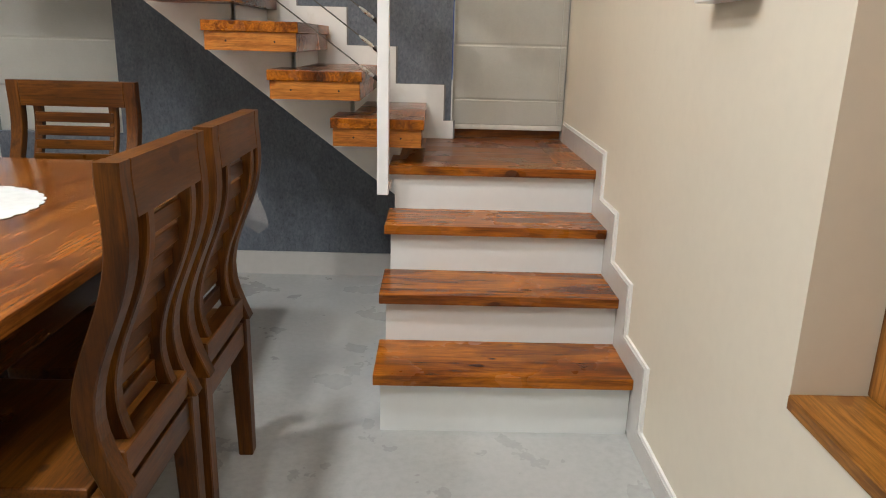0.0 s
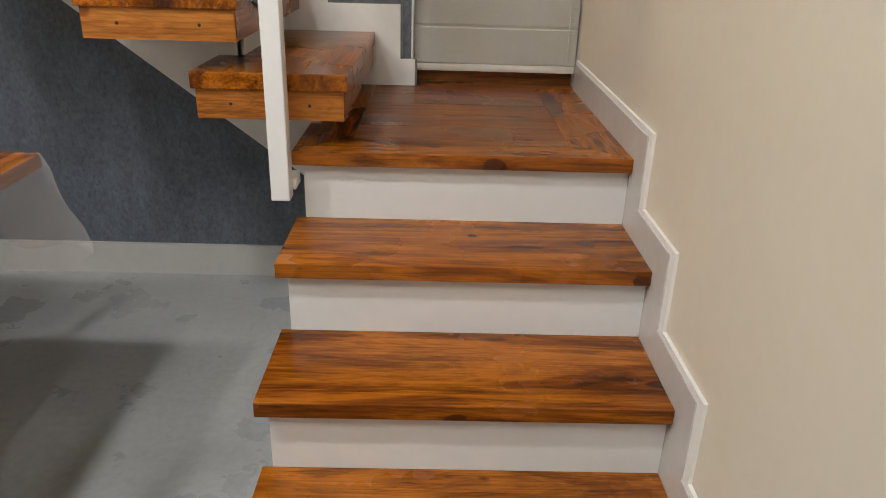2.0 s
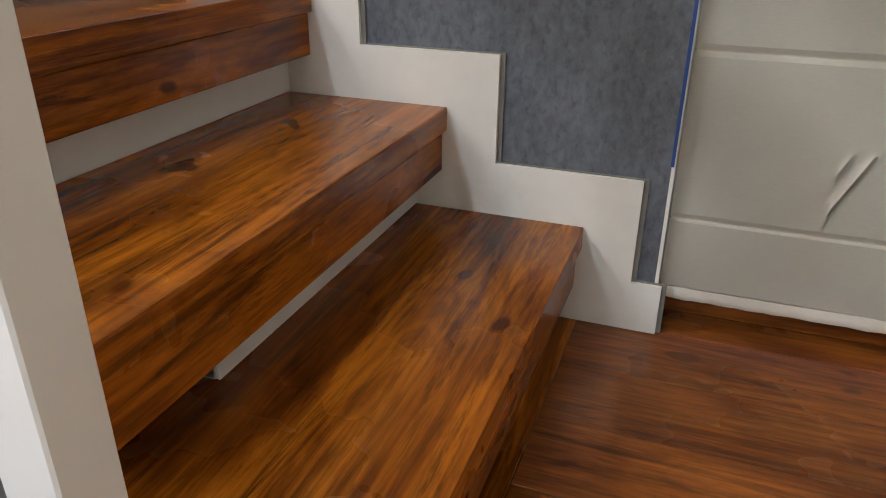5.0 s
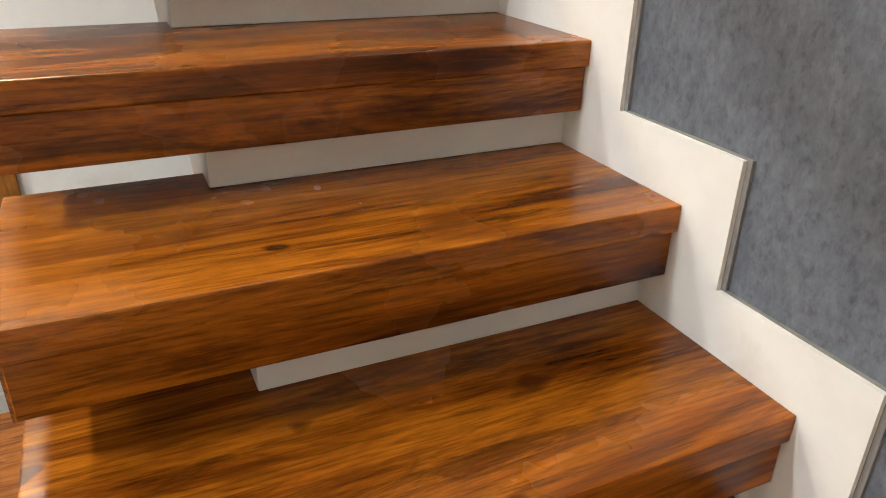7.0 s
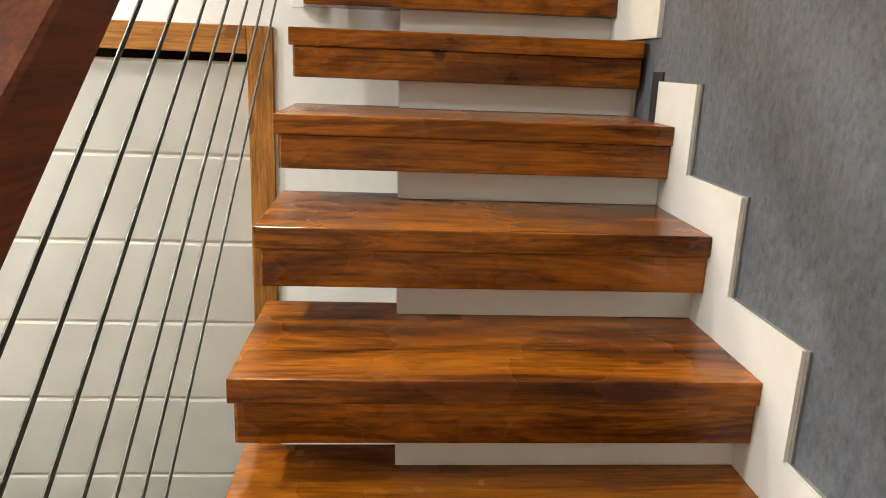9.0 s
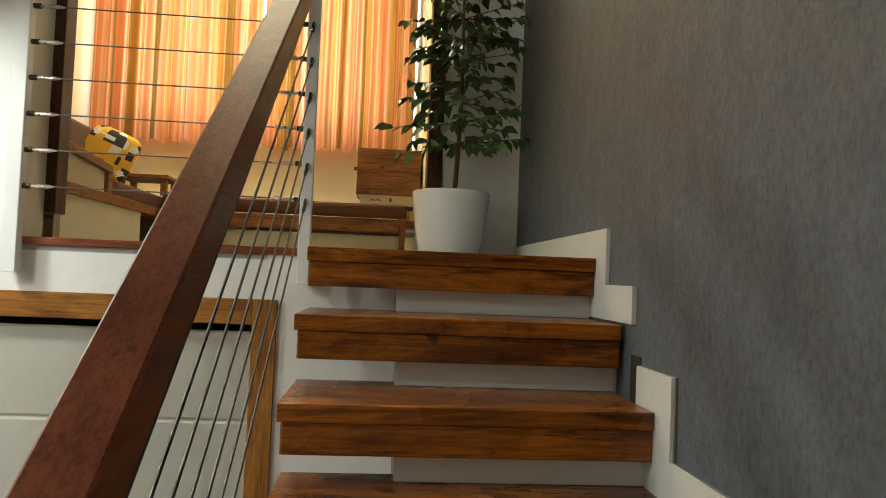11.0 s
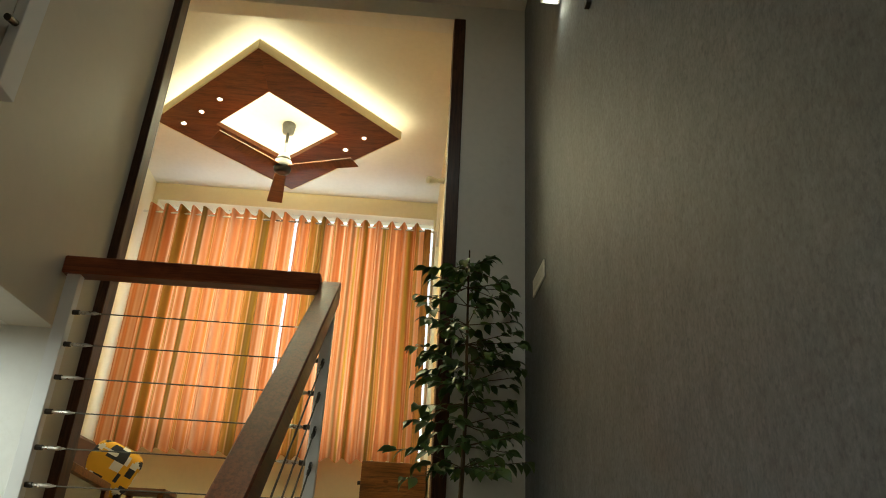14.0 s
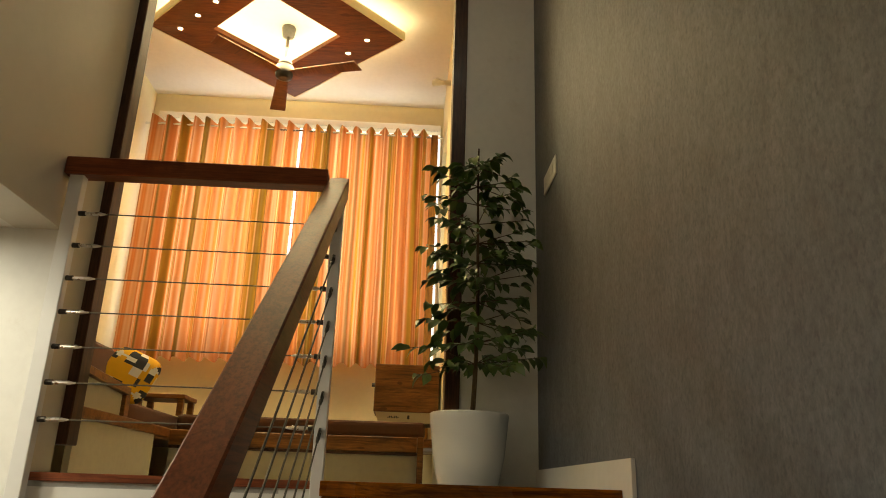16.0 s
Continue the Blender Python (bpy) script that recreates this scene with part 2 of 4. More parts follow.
def leaf_green():
    m = Mat("leaf_green", 0.42)
    oi = m.n.new("ShaderNodeObjectInfo")
    c = m.ramp(oi.outputs["Random"], [(0.0, (0.04, 0.085, 0.018)), (0.6, (0.075, 0.15, 0.03)), (1.0, (0.12, 0.2, 0.045))])
    m.colour(m.mix(c, m.ramp(m.noise(m.coords(), 30, 3), [(0.3, 0.75), (0.7, 1.0)]), 0.8))
    return m.m


leaf_mat = leaf_green()
bark = wood("plant_bark", "z", (0.05, 0.03, 0.016), (0.11, 0.07, 0.04), (0.16, 0.11, 0.06), rough=0.8, coat=0.0)


def clear(name, rough=0.05, alpha=0.2):
    m = Mat(name, rough, 0.0, (0.9, 0.9, 0.9))
    m.p.inputs["Alpha"].default_value = alpha
    return m.m


plastic_film = clear("clear_plastic_film", 0.12, 0.16)
pane_glass = Mat("window_glass", 0.02, 0.0, (1, 1, 1))
pane_glass.p.inputs["Transmission Weight"].default_value = 1.0
pane_glass = pane_glass.m


# ---- mesh tools ----
def part(name, bm, mat, parent=None, label=""):
    """One mesh object out of a bmesh, under a thing or a part."""
    me = bpy.data.meshes.new(name)
    bm.to_mesh(me)
    bm.free()
    for m in (mat if isinstance(mat, (list, tuple)) else [mat]):
        me.materials.append(m)
    ob = new(name, me)
    ob.parent = parent
    if label:
        ob["label"] = label
    return ob


def share(name, source, parent, m):
    """Another object on the mesh of source."""
    ob = new(name, source.data)
    ob.parent, ob.matrix_basis = parent, m
    return ob


def thing(name, label, category, at=(0, 0, 0), rz=0, group="", kind=""):
    ob = tagged(new(name), label, category, group, kind)
    ob.empty_display_size = 0.05
    ob.matrix_basis = pose(*at, 0, 0, rz)
    return ob


def add_box(bm, lo, hi, bevel=0.0, seg=1):
    v = bmesh.ops.create_cube(bm, size=1.0)["verts"]
    for p in v:
        p.co = [lo[i] + (p.co[i] + 0.5) * (hi[i] - lo[i]) for i in range(3)]
    if bevel:
        e = list({e for p in v for e in p.link_edges})
        bmesh.ops.bevel(bm, geom=e, offset=bevel, segments=seg, affect="EDGES", profile=0.6)
    return bm


def box(lo, hi, bevel=0.0, seg=1):
    return add_box(bmesh.new(), lo, hi, bevel, seg)


def add_prism(bm, outline, lo, hi, axis):
    """An outline in the two axes other than axis (in their order), drawn out from lo to hi."""
    def put(a, b, c):
        return {"x": (c, a, b), "y": (a, c, b), "z": (a, b, c)}[axis]
    one = [bm.verts.new(put(a, b, lo)) for a, b in outline]
    two = [bm.verts.new(put(a, b, hi)) for a, b in outline]
    bm.faces.new(one), bm.faces.new(two[::-1])
    n = len(one)
    for i in range(n):
        bm.faces.new((one[i], two[i], two[(i + 1) % n], one[(i + 1) % n]))
    bmesh.ops.recalc_face_normals(bm, faces=bm.faces)
    return bm


def prism(outline, lo, hi, axis, bevel=0.0):
    bm = add_prism(bmesh.new(), outline, lo, hi, axis)
    if bevel:
        bmesh.ops.bevel(bm, geom=bm.edges[:], offset=bevel, segments=1, affect="EDGES")
    return bm


def add_rod(bm, a, b, r, r2=None, sides=10):
    a, b = Vector(a), Vector(b)
    d = b - a
    m = Matrix.Translation((a + b) / 2) @ d.to_track_quat("Z", "Y").to_matrix().to_4x4()
    bmesh.ops.create_cone(bm, cap_ends=True, segments=sides, radius1=r, radius2=r if r2 is None else r2, depth=d.length, matrix=m)
    return bm


def rod(a, b, r, r2=None, sides=10):
    return add_rod(bmesh.new(), a, b, r, r2, sides)


def lathe(profile, sides=32):
    """A turned shape from (radius, height) pairs, closed at the axis."""
    bm = bmesh.new()
    rings = []
    for r, z in profile:
        rings.append([bm.verts.new((r * math.cos(k * math.tau / sides), r * math.sin(k * math.tau / sides), z)) for k in range(sides)])
    for a, b in zip(rings, rings[1:]):
        for k in range(sides):
            bm.faces.new((a[k], a[(k + 1) % sides], b[(k + 1) % sides], b[k]))
    bm.faces.new(rings[0][::-1]), bm.faces.new(rings[-1])
    for f in bm.faces:
        f.smooth = len(f.verts) == 4
    bmesh.ops.recalc_face_normals(bm, faces=bm.faces)
    return bm


def structure(name, bm, mat, label, category):
    return tagged(part(name, bm, mat), label, category, kind="structure")


# ---- structure ----
floor = structure("floor", box((-3.2, -4.0, FLOOR - 0.12), (0.6, BACK + 0.2, FLOOR)), stone, "pale grey cement tile floor of the dining room", "floor")
# right wall with the window recess
bm = bmesh.new()
NICHE, SILL, HEAD = -0.884, 0.588, 2.0
add_box(bm, (0.0, NICHE, -0.15), (0.4, BACK + 0.2, HALL + 0.1))
add_box(bm, (0.0, -2.3, -0.15), (0.4, NICHE, SILL - 0.03))
add_box(bm, (0.0, -2.3, HEAD), (0.4, NICHE, HALL + 0.1))
add_box(bm, (0.0, -4.0, -0.15), (0.4, -2.3, HALL + 0.1))
structure("wall_east", bm, cream, "plain cream painted wall beside the lower flight", "wall")
# grey wall with two windows
bm = bmesh.new()
LW0, LW1, RW0, RW1, LWZ = WEST, -2.222, -0.575, -0.006, 0.69
add_box(bm, (DOORWALL - 0.2, BACK, TOP - 0.15), (LW0, BACK + 0.2, HALL + 0.1))
add_box(bm, (LW0, BACK, -0.15), (LW1, BACK + 0.2, LWZ))
add_box(bm, (LW0, BACK, 1.62), (LW1, BACK + 0.2, HALL + 0.1))
add_box(bm, (LW1, BACK, -0.15), (RW0, BACK + 0.2, HALL + 0.1))
add_box(bm, (RW0, BACK, -0.15), (RW1 + 0.02, BACK + 0.2, LAND - 0.05))
add_box(bm, (RW0, BACK, 2.75), (RW1 + 0.02, BACK + 0.2, HALL + 0.1))
structure("wall_north", bm, grey_paper, "grey textured wallpaper on the tall stair wall", "wall")
# wall under the living room, with the door opening
D0, D1, DH = -1.25, 0.645, 2.10
bm = bmesh.new()
add_box(bm, (WEST - 0.18, D1, -0.15), (WEST, BACK, TOP - 0.0225))
add_box(bm, (WEST - 0.18, D0, DH), (WEST, D1, TOP - 0.04))
add_box(bm, (WEST - 0.18, -4.0, -0.15), (WEST, D0, DECK))
add_box(bm, (WEST - 0.18, D0, TOP - 0.04), (WEST, SIDE - 0.006, DECK))
structure("wall_west", bm, white, "white painted wall below the living room floor", "wall")
structure("wall_south", box((-3.2, -4.2, -0.15), (0.4, -4.0, DECK)), cream, "plain cream wall closing the dining room", "wall")
# dining ceiling with its edge wall above
structure("ceiling_dining", box((WEST, -4.0, DECK), (0.0, SIDE - 0.15, DECK + 0.12)), white_ceiling, "flat white dining room ceiling", "ceiling")
TRIMX = -3.09
bm = box((TRIMX, SIDE - 0.15, DECK), (0.0, SIDE, HALL))
add_box(bm, (TRIMX, SIDE - 0.15, TOP + 0.003), (WEST - 0.002, SIDE, DECK))
structure("wall_south_upper", bm, cream, "beige painted wall above the dining room", "wall")
structure("ceiling_hall", box((DOORWALL - 0.2, -1.6, HALL), (0.4, BACK + 0.2, HALL + 0.1)), white_ceiling, "flat cream stair hall ceiling", "ceiling")
# living room
LY0, LY1 = -1.38, 1.25
JR0, JR1 = 1.19, 1.281
structure("floor_living", box((FARWALL, LY0, TOP - 0.16), (WEST - 0.003, NEAR - 0.02, TOP - 0.003)), stone, "polished floor of the raised living room", "floor")
structure("floor_top_landing", box((DOORWALL - 0.2, NEAR - 0.02, TOP - 0.022), (-2.80, BACK, TOP - 0.003)), stone, "polished floor at the head of the stairs", "floor")
bm = box((DOORWALL - 0.13, JR1 - 0.02, TOP), (DOORWALL, BACK, HALL))
add_box(bm, (DOORWALL - 0.13, LY0, 5.537), (DOORWALL, JR1 - 0.02, HALL))
structure("wall_door", bm, white, "white wall beside the living room opening", "wall")
SX0, SX1, SZ1 = -6.35, -5.75, 5.10
bm = box((SX1, LY1, TOP), (DOORWALL - 0.13, LY1 + 0.15, LIVE))
add_box(bm, (FARWALL, LY1, TOP), (SX0, LY1 + 0.15, LIVE))
add_box(bm, (SX0, LY1, SZ1), (SX1, LY1 + 0.15, LIVE))
add_box(bm, (SX0, LY1, TOP), (SX1, LY1 + 0.15, 3.15))
structure("wall_living_north", bm, yellowish, "cream living room side wall", "wall")
structure("wall_living_south", box((FARWALL, LY0 - 0.15, TOP - 0.15), (WEST - 0.18, LY0, HALL)), yellowish, "cream living room side wall", "wall")
bm = bmesh.new()
WZ0, WZ1 = 3.26, 5.47
add_box(bm, (FARWALL - 0.2, LY0 - 0.15, TOP - 0.15), (FARWALL, LY1 + 0.15, WZ0))
add_box(bm, (FARWALL - 0.2, LY0 - 0.15, WZ1), (FARWALL, LY1 + 0.15, HALL))
add_box(bm, (FARWALL - 0.2, LY0 - 0.15, WZ0), (FARWALL, LY0 + 0.05, WZ1))
add_box(bm, (FARWALL - 0.2, LY1 - 0.02, WZ0), (FARWALL, LY1 + 0.15, WZ1))
structure("wall_living_west", bm, yellowish, "cream wall around the curtained window", "wall")
structure("ceiling_living", box((FARWALL, LY0, LIVE), (DOORWALL - 0.13, LY1, HALL)), white_ceiling, "flat cream living room ceiling", "ceiling")
structure("wall_corridor", box((WEST - 0.18, LY0 - 0.15, TOP - 0.15), (WEST - 0.02, SIDE - 0.15, HALL)), cream, "plain wall closing the upper corridor", "wall")


# ---- stairs ----
def lower_tread(k, back):
    y, z = (k - 1) * GO, k * RISE
    t = thing("stair_tread", "polished reddish-brown wooden tread on a white step", "stair tread", (-WIDE / 2, y, z), group="lower stair treads")
    part("board", box((-WIDE / 2, 0, -0.035), (WIDE / 2 - 0.012, back, 0), 0.003, 2), wood_x, t)
    return t


for k in (1, 2, 3):
    lower_tread(k, GO + 0.03)
for k in (1, 2, 3, 4):
    y = (k - 1) * GO + 0.03
    structure("stair_step", box((-WIDE + 0.022, y, (k - 1) * RISE - 0.0355 if k > 1 else FLOOR - 0.02), (-0.012, y + (GO - 0.0005 if k < 4 else BACK - 0.03 - y), k * RISE - 0.0355)), riser_paint, "white painted riser of the lower flight", "stairs")

# landing: planks with a mitred border
landing = thing("stair_landing", "wide polished wooden landing of planks with a mitred border", "landing", (0, 0, LAND))
LY = 3 * GO
B = 0.135
x0, x1, y0, y1 = -WIDE, -0.012, LY, BACK + 0.14
part("border", prism([(x0, y0), (x1, y0), (x1 - B, y0 + B), (x0 + B, y0 + B)], -0.035, 0, "z", 0.0015), wood_x, landing)
part("border", prism([(x1, y0 + 0.0008), (x1, BACK - 0.001), (x1 - B, BACK - 0.001), (x1 - B, y0 + B)], -0.035, 0, "z", 0.0015), wood_y, landing)
part("border", prism([(x0, y0 + 0.0008), (x0 + B, y0 + B), (x0 + B, BACK - 0.001), (x0, BACK - 0.001)], -0.035, 0, "z", 0.0015), wood_y, landing)
n = 5
for i in range(n):
    a, b = y0 + B + (BACK - y0 - B) * i / n, y0 + B + (BACK - y0 - B) * (i + 1) / n
    part("plank", box((x0 + B + 0.0006, a + 0.0006, -0.035), (x1 - B - 0.0006, b - 0.0006, -0.0005), 0.001), plank_y, landing)
part("plank", box((RW0 + 0.007, BACK + 0.001, -0.035), (RW1, BACK + 0.1, -0.001), 0.001), plank_y, landing)
# added board, blocking the daylight that would show under the blind
part("upstand", box((RW0 + 0.007, BACK + 0.085, 0.0), (RW1, BACK + 0.105, 0.05), 0.002), plank_y, landing)

# upper flight
XU = -0.4563
WAIST = 1.044


def upper_tread(k):
    x, z = XU - GO2 * k, LAND + RISE2 * k
    t = thing("floating_tread", "thick polished wooden tread over a boxed wooden block", "stair tread", (x, 0, z), group="upper stair treads")
    D = 0.365
    part("board", box((-D, NEAR, -0.040), (0, BACK - 0.012, 0), 0.003, 2), wood_y, t)
    part("block", box((-D + 0.008, NEAR + 0.012, -0.1105), (-0.008, BACK - 0.013, -0.0402), 0.002), wood_y, t, "lower block of the tread")
    e = part("end_grain", box((-D + 0.010, NEAR + 0.009, -0.1100), (-0.010, NEAR + 0.012, -0.041), 0.0), block_x, t, "paler end of the block")
    for px in (-D + 0.09, -0.09):
        part("plug", rod((px, NEAR + 0.010, -0.075), (px, NEAR + 0.0075, -0.075), 0.004, sides=8), plug_and_shade, e)
    return t


for k in range(1, 9):
    upper_tread(k)
# top nosing
t = thing("top_nosing", "wooden edge board at the head of the stairs", "stair tread", (XU - GO2 * 9, 0, TOP), group="upper stair treads")
part("board", box((-0.16, NEAR, -0.040), (0, BACK - 0.012, 0), 0.003, 2), wood_y, t)
part("block", box((-0.15, NEAR + 0.006, -0.1105), (-0.008, BACK - 0.013, -0.0402), 0.002), wood_y, t)
# risers and the waist slab
for k in range(2, 10):
    xr = -0.5108 - GO2 * k
    zb = LAND + RISE2 * (k - 1)
    r = structure("riser", box((xr - 0.02, WAIST, zb + 0.0005), (xr, BACK - 0.012, zb + RISE2 - 0.111), 0.001), riser_paint, "white painted riser between two wooden treads", "riser")
line = lambda x: 0.606 + 0.757 * (-x - 0.915)
outline = [(-0.80, line(-0.80))]
for k in range(1, 9):
    xt = XU - GO2 * k
    zt = LAND + RISE2 * k - 0.111
    outline += [(xt - 0.062, zt), (xt - 0.062 - GO2, zt)] if k > 1 else [(-0.80, zt), (xt - 0.062 - GO2, zt)]
outline += [(WEST + 0.002, LAND + RISE2 * 8 - 0.111), (WEST + 0.002, line(WEST))]
structure("stair_waist", prism(outline, WAIST, BACK - 0.001, "y"), white, "white painted concrete slab under the floating treads", "stairs")


# wall skirting of both flights
# lower flight, on the right wall
edge = [(-3.9, FLOOR), (-3.9, 0.056)]
tile = [(-3.9, FLOOR), (-3.9, 0.044)]
for k in (1, 2, 3, 4):
    y, z = -0.107 + GO * (k - 1), k * RISE + 0.09
    low = z - RISE if k > 1 else 0.056
    edge += [(y, low), (y, z)]
    tile += [(y + 0.026, low - 0.012), (y + 0.026, z - 0.014)]
foot = [(BACK - 0.001, LAND - 0.2), (0.75, LAND - 0.2), (0.0, FLOOR)]
# white outline behind the tile, painting the glow along its stepped edge
structure("skirting_edge", prism(edge + [(BACK - 0.001, LAND + 0.10)] + foot, -0.0085, -0.0005, "x"), white, "white line painted for the glow along the skirting's edge", "skirting")
structure("skirting_lower", prism(tile + [(BACK - 0.001, LAND + 0.086)] + foot, -0.0115, -0.0004, "x"), tile_skirt, "stepped pale tile skirting along the cream wall", "skirting")

# upper flight, on the grey wall
xs, zs = -0.6116, 0.9738
pts = [(-0.562, LAND + 0.001), (-0.562, 0.797), (xs, 0.797)]
for k in range(0, 6):
    x, z = xs - GO2 * k, zs + RISE2 * k
    pts += [(x, z), (x - GO2, z)]
xe = xs - GO2 * 6
pts += [(xe, zs + RISE2 * 6), (xe - 0.21, zs + RISE2 * 6), (xe - 0.21, zs + RISE2 * 6 - 0.33)]
low = []
for k in range(6, 0, -1):
    low += [(XU - GO2 * k - 0.3, LAND + RISE2 * k - 0.2), (XU - GO2 * k - 0.03, LAND + RISE2 * k - 0.2)]
pts += low + [(-0.75, LAND + 0.001)]
grout = [(a + 0.008, z + (0.002 if 0 < i < 16 else 0)) for i, (a, z) in enumerate(pts)]
structure("skirting_grout", prism(grout, BACK - 0.005, BACK - 0.0004, "y"), plaster_edge, "rough grey mortar line along the skirting", "skirting")
# flat dark plate on the wall, painted as the shade inside the gap
structure("skirting_hole", box((xe - 0.275, BACK - 0.004, zs + RISE2 * 6 - 0.15), (xe - 0.211, BACK - 0.0003, zs + RISE2 * 6 + 0.02)), plug_and_shade, "dark plate painted as the shade in the skirting's gap", "skirting")
structure("skirting_upper", prism(pts, BACK - 0.012, BACK - 0.0005, "y"), white, "stepped white skirting along the grey wall", "skirting")
xk = XU - GO2 * 8
bm = box((xk - 0.152, BACK - 0.012, TOP - 0.17), (xk + 0.07, BACK - 0.0005, TOP - 0.075))
add_box(bm, (DOORWALL + 0.002, BACK - 0.012, TOP - 0.17), (xk - 0.152, BACK - 0.0005, TOP + 0.082))
structure("skirting_top", bm, white, "white skirting at the head of the stairs", "skirting")
structure("skirting_north", box((WEST, BACK - 0.012, FLOOR), (-WIDE + 0.02, BACK - 0.0005, 0.093)), tile_skirt, "low grey tile skirting under the stairs", "skirting")
structure("slab_nosing", box((WEST - 0.10, SIDE + 0.0, TOP - 0.024), (WEST + 0.010, NEAR - 0.021, TOP), 0.002), rail_wood_y, "dark wooden edge strip of the raised floor", "trim")


# ---- railing ----
def fitting(parent, a, b):
    """A steel cable end, from the post at a towards b."""
    a, b = Vector(a), Vector(b)
    d = (b - a).normalized()
    bm = bmesh.new()
    add_rod(bm, a + d * 0.02, a + d * 0.028, 0.0045)
    add_rod(bm, a + d * 0.028, a + d * 0.068, 0.0065)
    add_rod(bm, a + d * 0.068, a + d * 0.09, 0.0065, 0.002)
    f = part("cable_fitting", bm, steel, parent)
    part("lock_nut", rod(a - d * 0.004, a + d * 0.02, 0.0085, sides=8), dark_metal, f, "dark lock nut")
    return f


def loop_end(parent, a, b):
    """A thimble eye with its sleeve at a post, from a towards b."""
    a, b = Vector(a), Vector(b)
    d = (b - a).normalized()
    bm = bmesh.new()
    side = Vector((0, 1, 0)).cross(d).normalized()
    ring = [a + d * 0.024 + d * (0.022 * math.cos(q)) + side * (0.011 * math.sin(q)) for q in np.linspace(0, math.tau, 13)]
    for p, q in zip(ring, ring[1:]):
        add_rod(bm, p, q, 0.0036, sides=6)
    add_rod(bm, a + d * 0.044, a + d * 0.066, 0.0062, 0.0045, 8)
    f = part("cable_loop", bm, dark_metal, parent, "dark cable loop with its sleeve")
    part("eye_bolt", rod(a - d * 0.004, a + d * 0.010, 0.006, sides=8), steel, f)
    return f


railing = thing("stair_railing", "wooden handrail on white posts with seven steel cables", "railing", (0, 0, 0))
HX, HY = -2.81, 0.752
SL = 0.748
hz = lambda x: 3.272 - SL * (x - HX)
PB = (-0.851, 0.736)
part("post", box((PB[0] - 0.022, PB[1] - 0.022, 0.60), (PB[0] + 0.022, PB[1] + 0.022, hz(PB[0]) - 0.08), 0.002), post_paint, railing, "white enamelled steel post")
part("post", box((HX - 0.016, 0.742, 2.188), (HX + 0.016, 0.778, 3.20), 0.002), post_paint, railing, "white enamelled steel post")
part("post", box((HX - 0.018, -0.118, 2.192), (HX + 0.018, -0.073, 3.23), 0.002), post_paint, railing, "white enamelled steel post")
for y in (0.760, -0.095):
    part("bracket", box((WEST, y - 0.012, 2.20), (HX - 0.017, y + 0.012, 2.235), 0.001), post_paint, railing)
part("bracket", box((PB[0] - 0.01, PB[1] + 0.02, 0.615), (PB[0] + 0.03, NEAR + 0.03, 0.645), 0.002), post_paint, railing)
bm = prism([(HX - 0.032, hz(HX) + 0.012), (HX - 0.032, hz(HX) - 0.07), (PB[0] + 0.06, hz(PB[0] + 0.06) - 0.092), (PB[0] + 0.06, hz(PB[0] + 0.06))], HY - 0.033, HY + 0.033, "y", 0.004)
for v in bm.verts:
    v.co.y += (0.741 - HY) * (v.co.x - HX) / (PB[0] - HX)
part("handrail", bm, rail_wood_x, railing, "sloping dark wooden handrail")
part("handrail", box((HX - 0.032, SIDE + 0.002, 3.226), (HX + 0.032, HY - 0.034, 3.287), 0.004), rail_wood_y, railing, "level dark wooden handrail")
for i in range(7):
    dz = i * 0.1085
    a, b = (HX, -0.072, 3.099 - dz), (HX, 0.741, 3.099 - dz)
    fitting(railing, a, b), fitting(railing, b, a)
    part("cable", rod(a, b, 0.0022, sides=6), wire, railing)
    a = (PB[0] - 0.02, PB[1], 1.037 + 0.1085 * (6 - i) - 0.0022 * (6 - i) ** 2)
    b = (HX + 0.016, 0.760, 3.095 - dz)
    fitting(railing, a, b), loop_end(railing, b, a)
    part("cable", rod(a, b, 0.0026, sides=6), wire, railing)
up = thing("upper_railing", "white railing post of the upper floor with cable end", "railing", (0, 0, 0))
part("post", box((-2.20, SIDE + 0.002, 3.487), (-2.115, SIDE + 0.035, 4.7), 0.002), post_paint, up)
part("cable_fitting", rod((-2.115, SIDE + 0.02, 3.69), (-2.06, SIDE + 0.03, 3.665), 0.010), dark_metal, up)


# ---- blinds and openings ----
GAP = 0.0014                       # half the groove at a stitched fold


def roman_blind(name, label, width, bottom, top, seams, m, group="roman blinds"):
    """A blind hanging in its own x-z plane, with stitched folds."""
    t = tagged(new(name), label, "blind", group)
    t.matrix_basis = m
    zs_ = [bottom] + [s for s in seams if bottom < s < top] + [top]
    for a, b in zip(zs_, zs_[1:]):
        bm = bmesh.new()
        nx, nz = 10, 4
        rows = []
        for j in range(nz + 1):
            f = j / nz
            z = a + GAP + (b - a - 2 * GAP) * (0, 0.03, 0.5, 0.97, 1)[j]
            bulge = -0.0016 if 0 < j < nz else 0.0022
            rows.append([bm.verts.new((width * i / nx, bulge + 0.002 * noise.noise((i * 0.7, z * 5, 3)), z)) for i in range(nx + 1)])
        for r0, r1 in zip(rows, rows[1:]):
            for i in range(nx):
                bm.faces.new((r0[i], r0[i + 1], r1[i + 1], r1[i]))
        bmesh.ops.solidify(bm, geom=bm.faces[:], thickness=0.003)
        part("panel", bm, blind_mat, t)
    part("lining", box((0.001, 0.0062, bottom + 0.002), (width - 0.001, 0.0078, top - 0.002)), blind_mat, t)
    return t


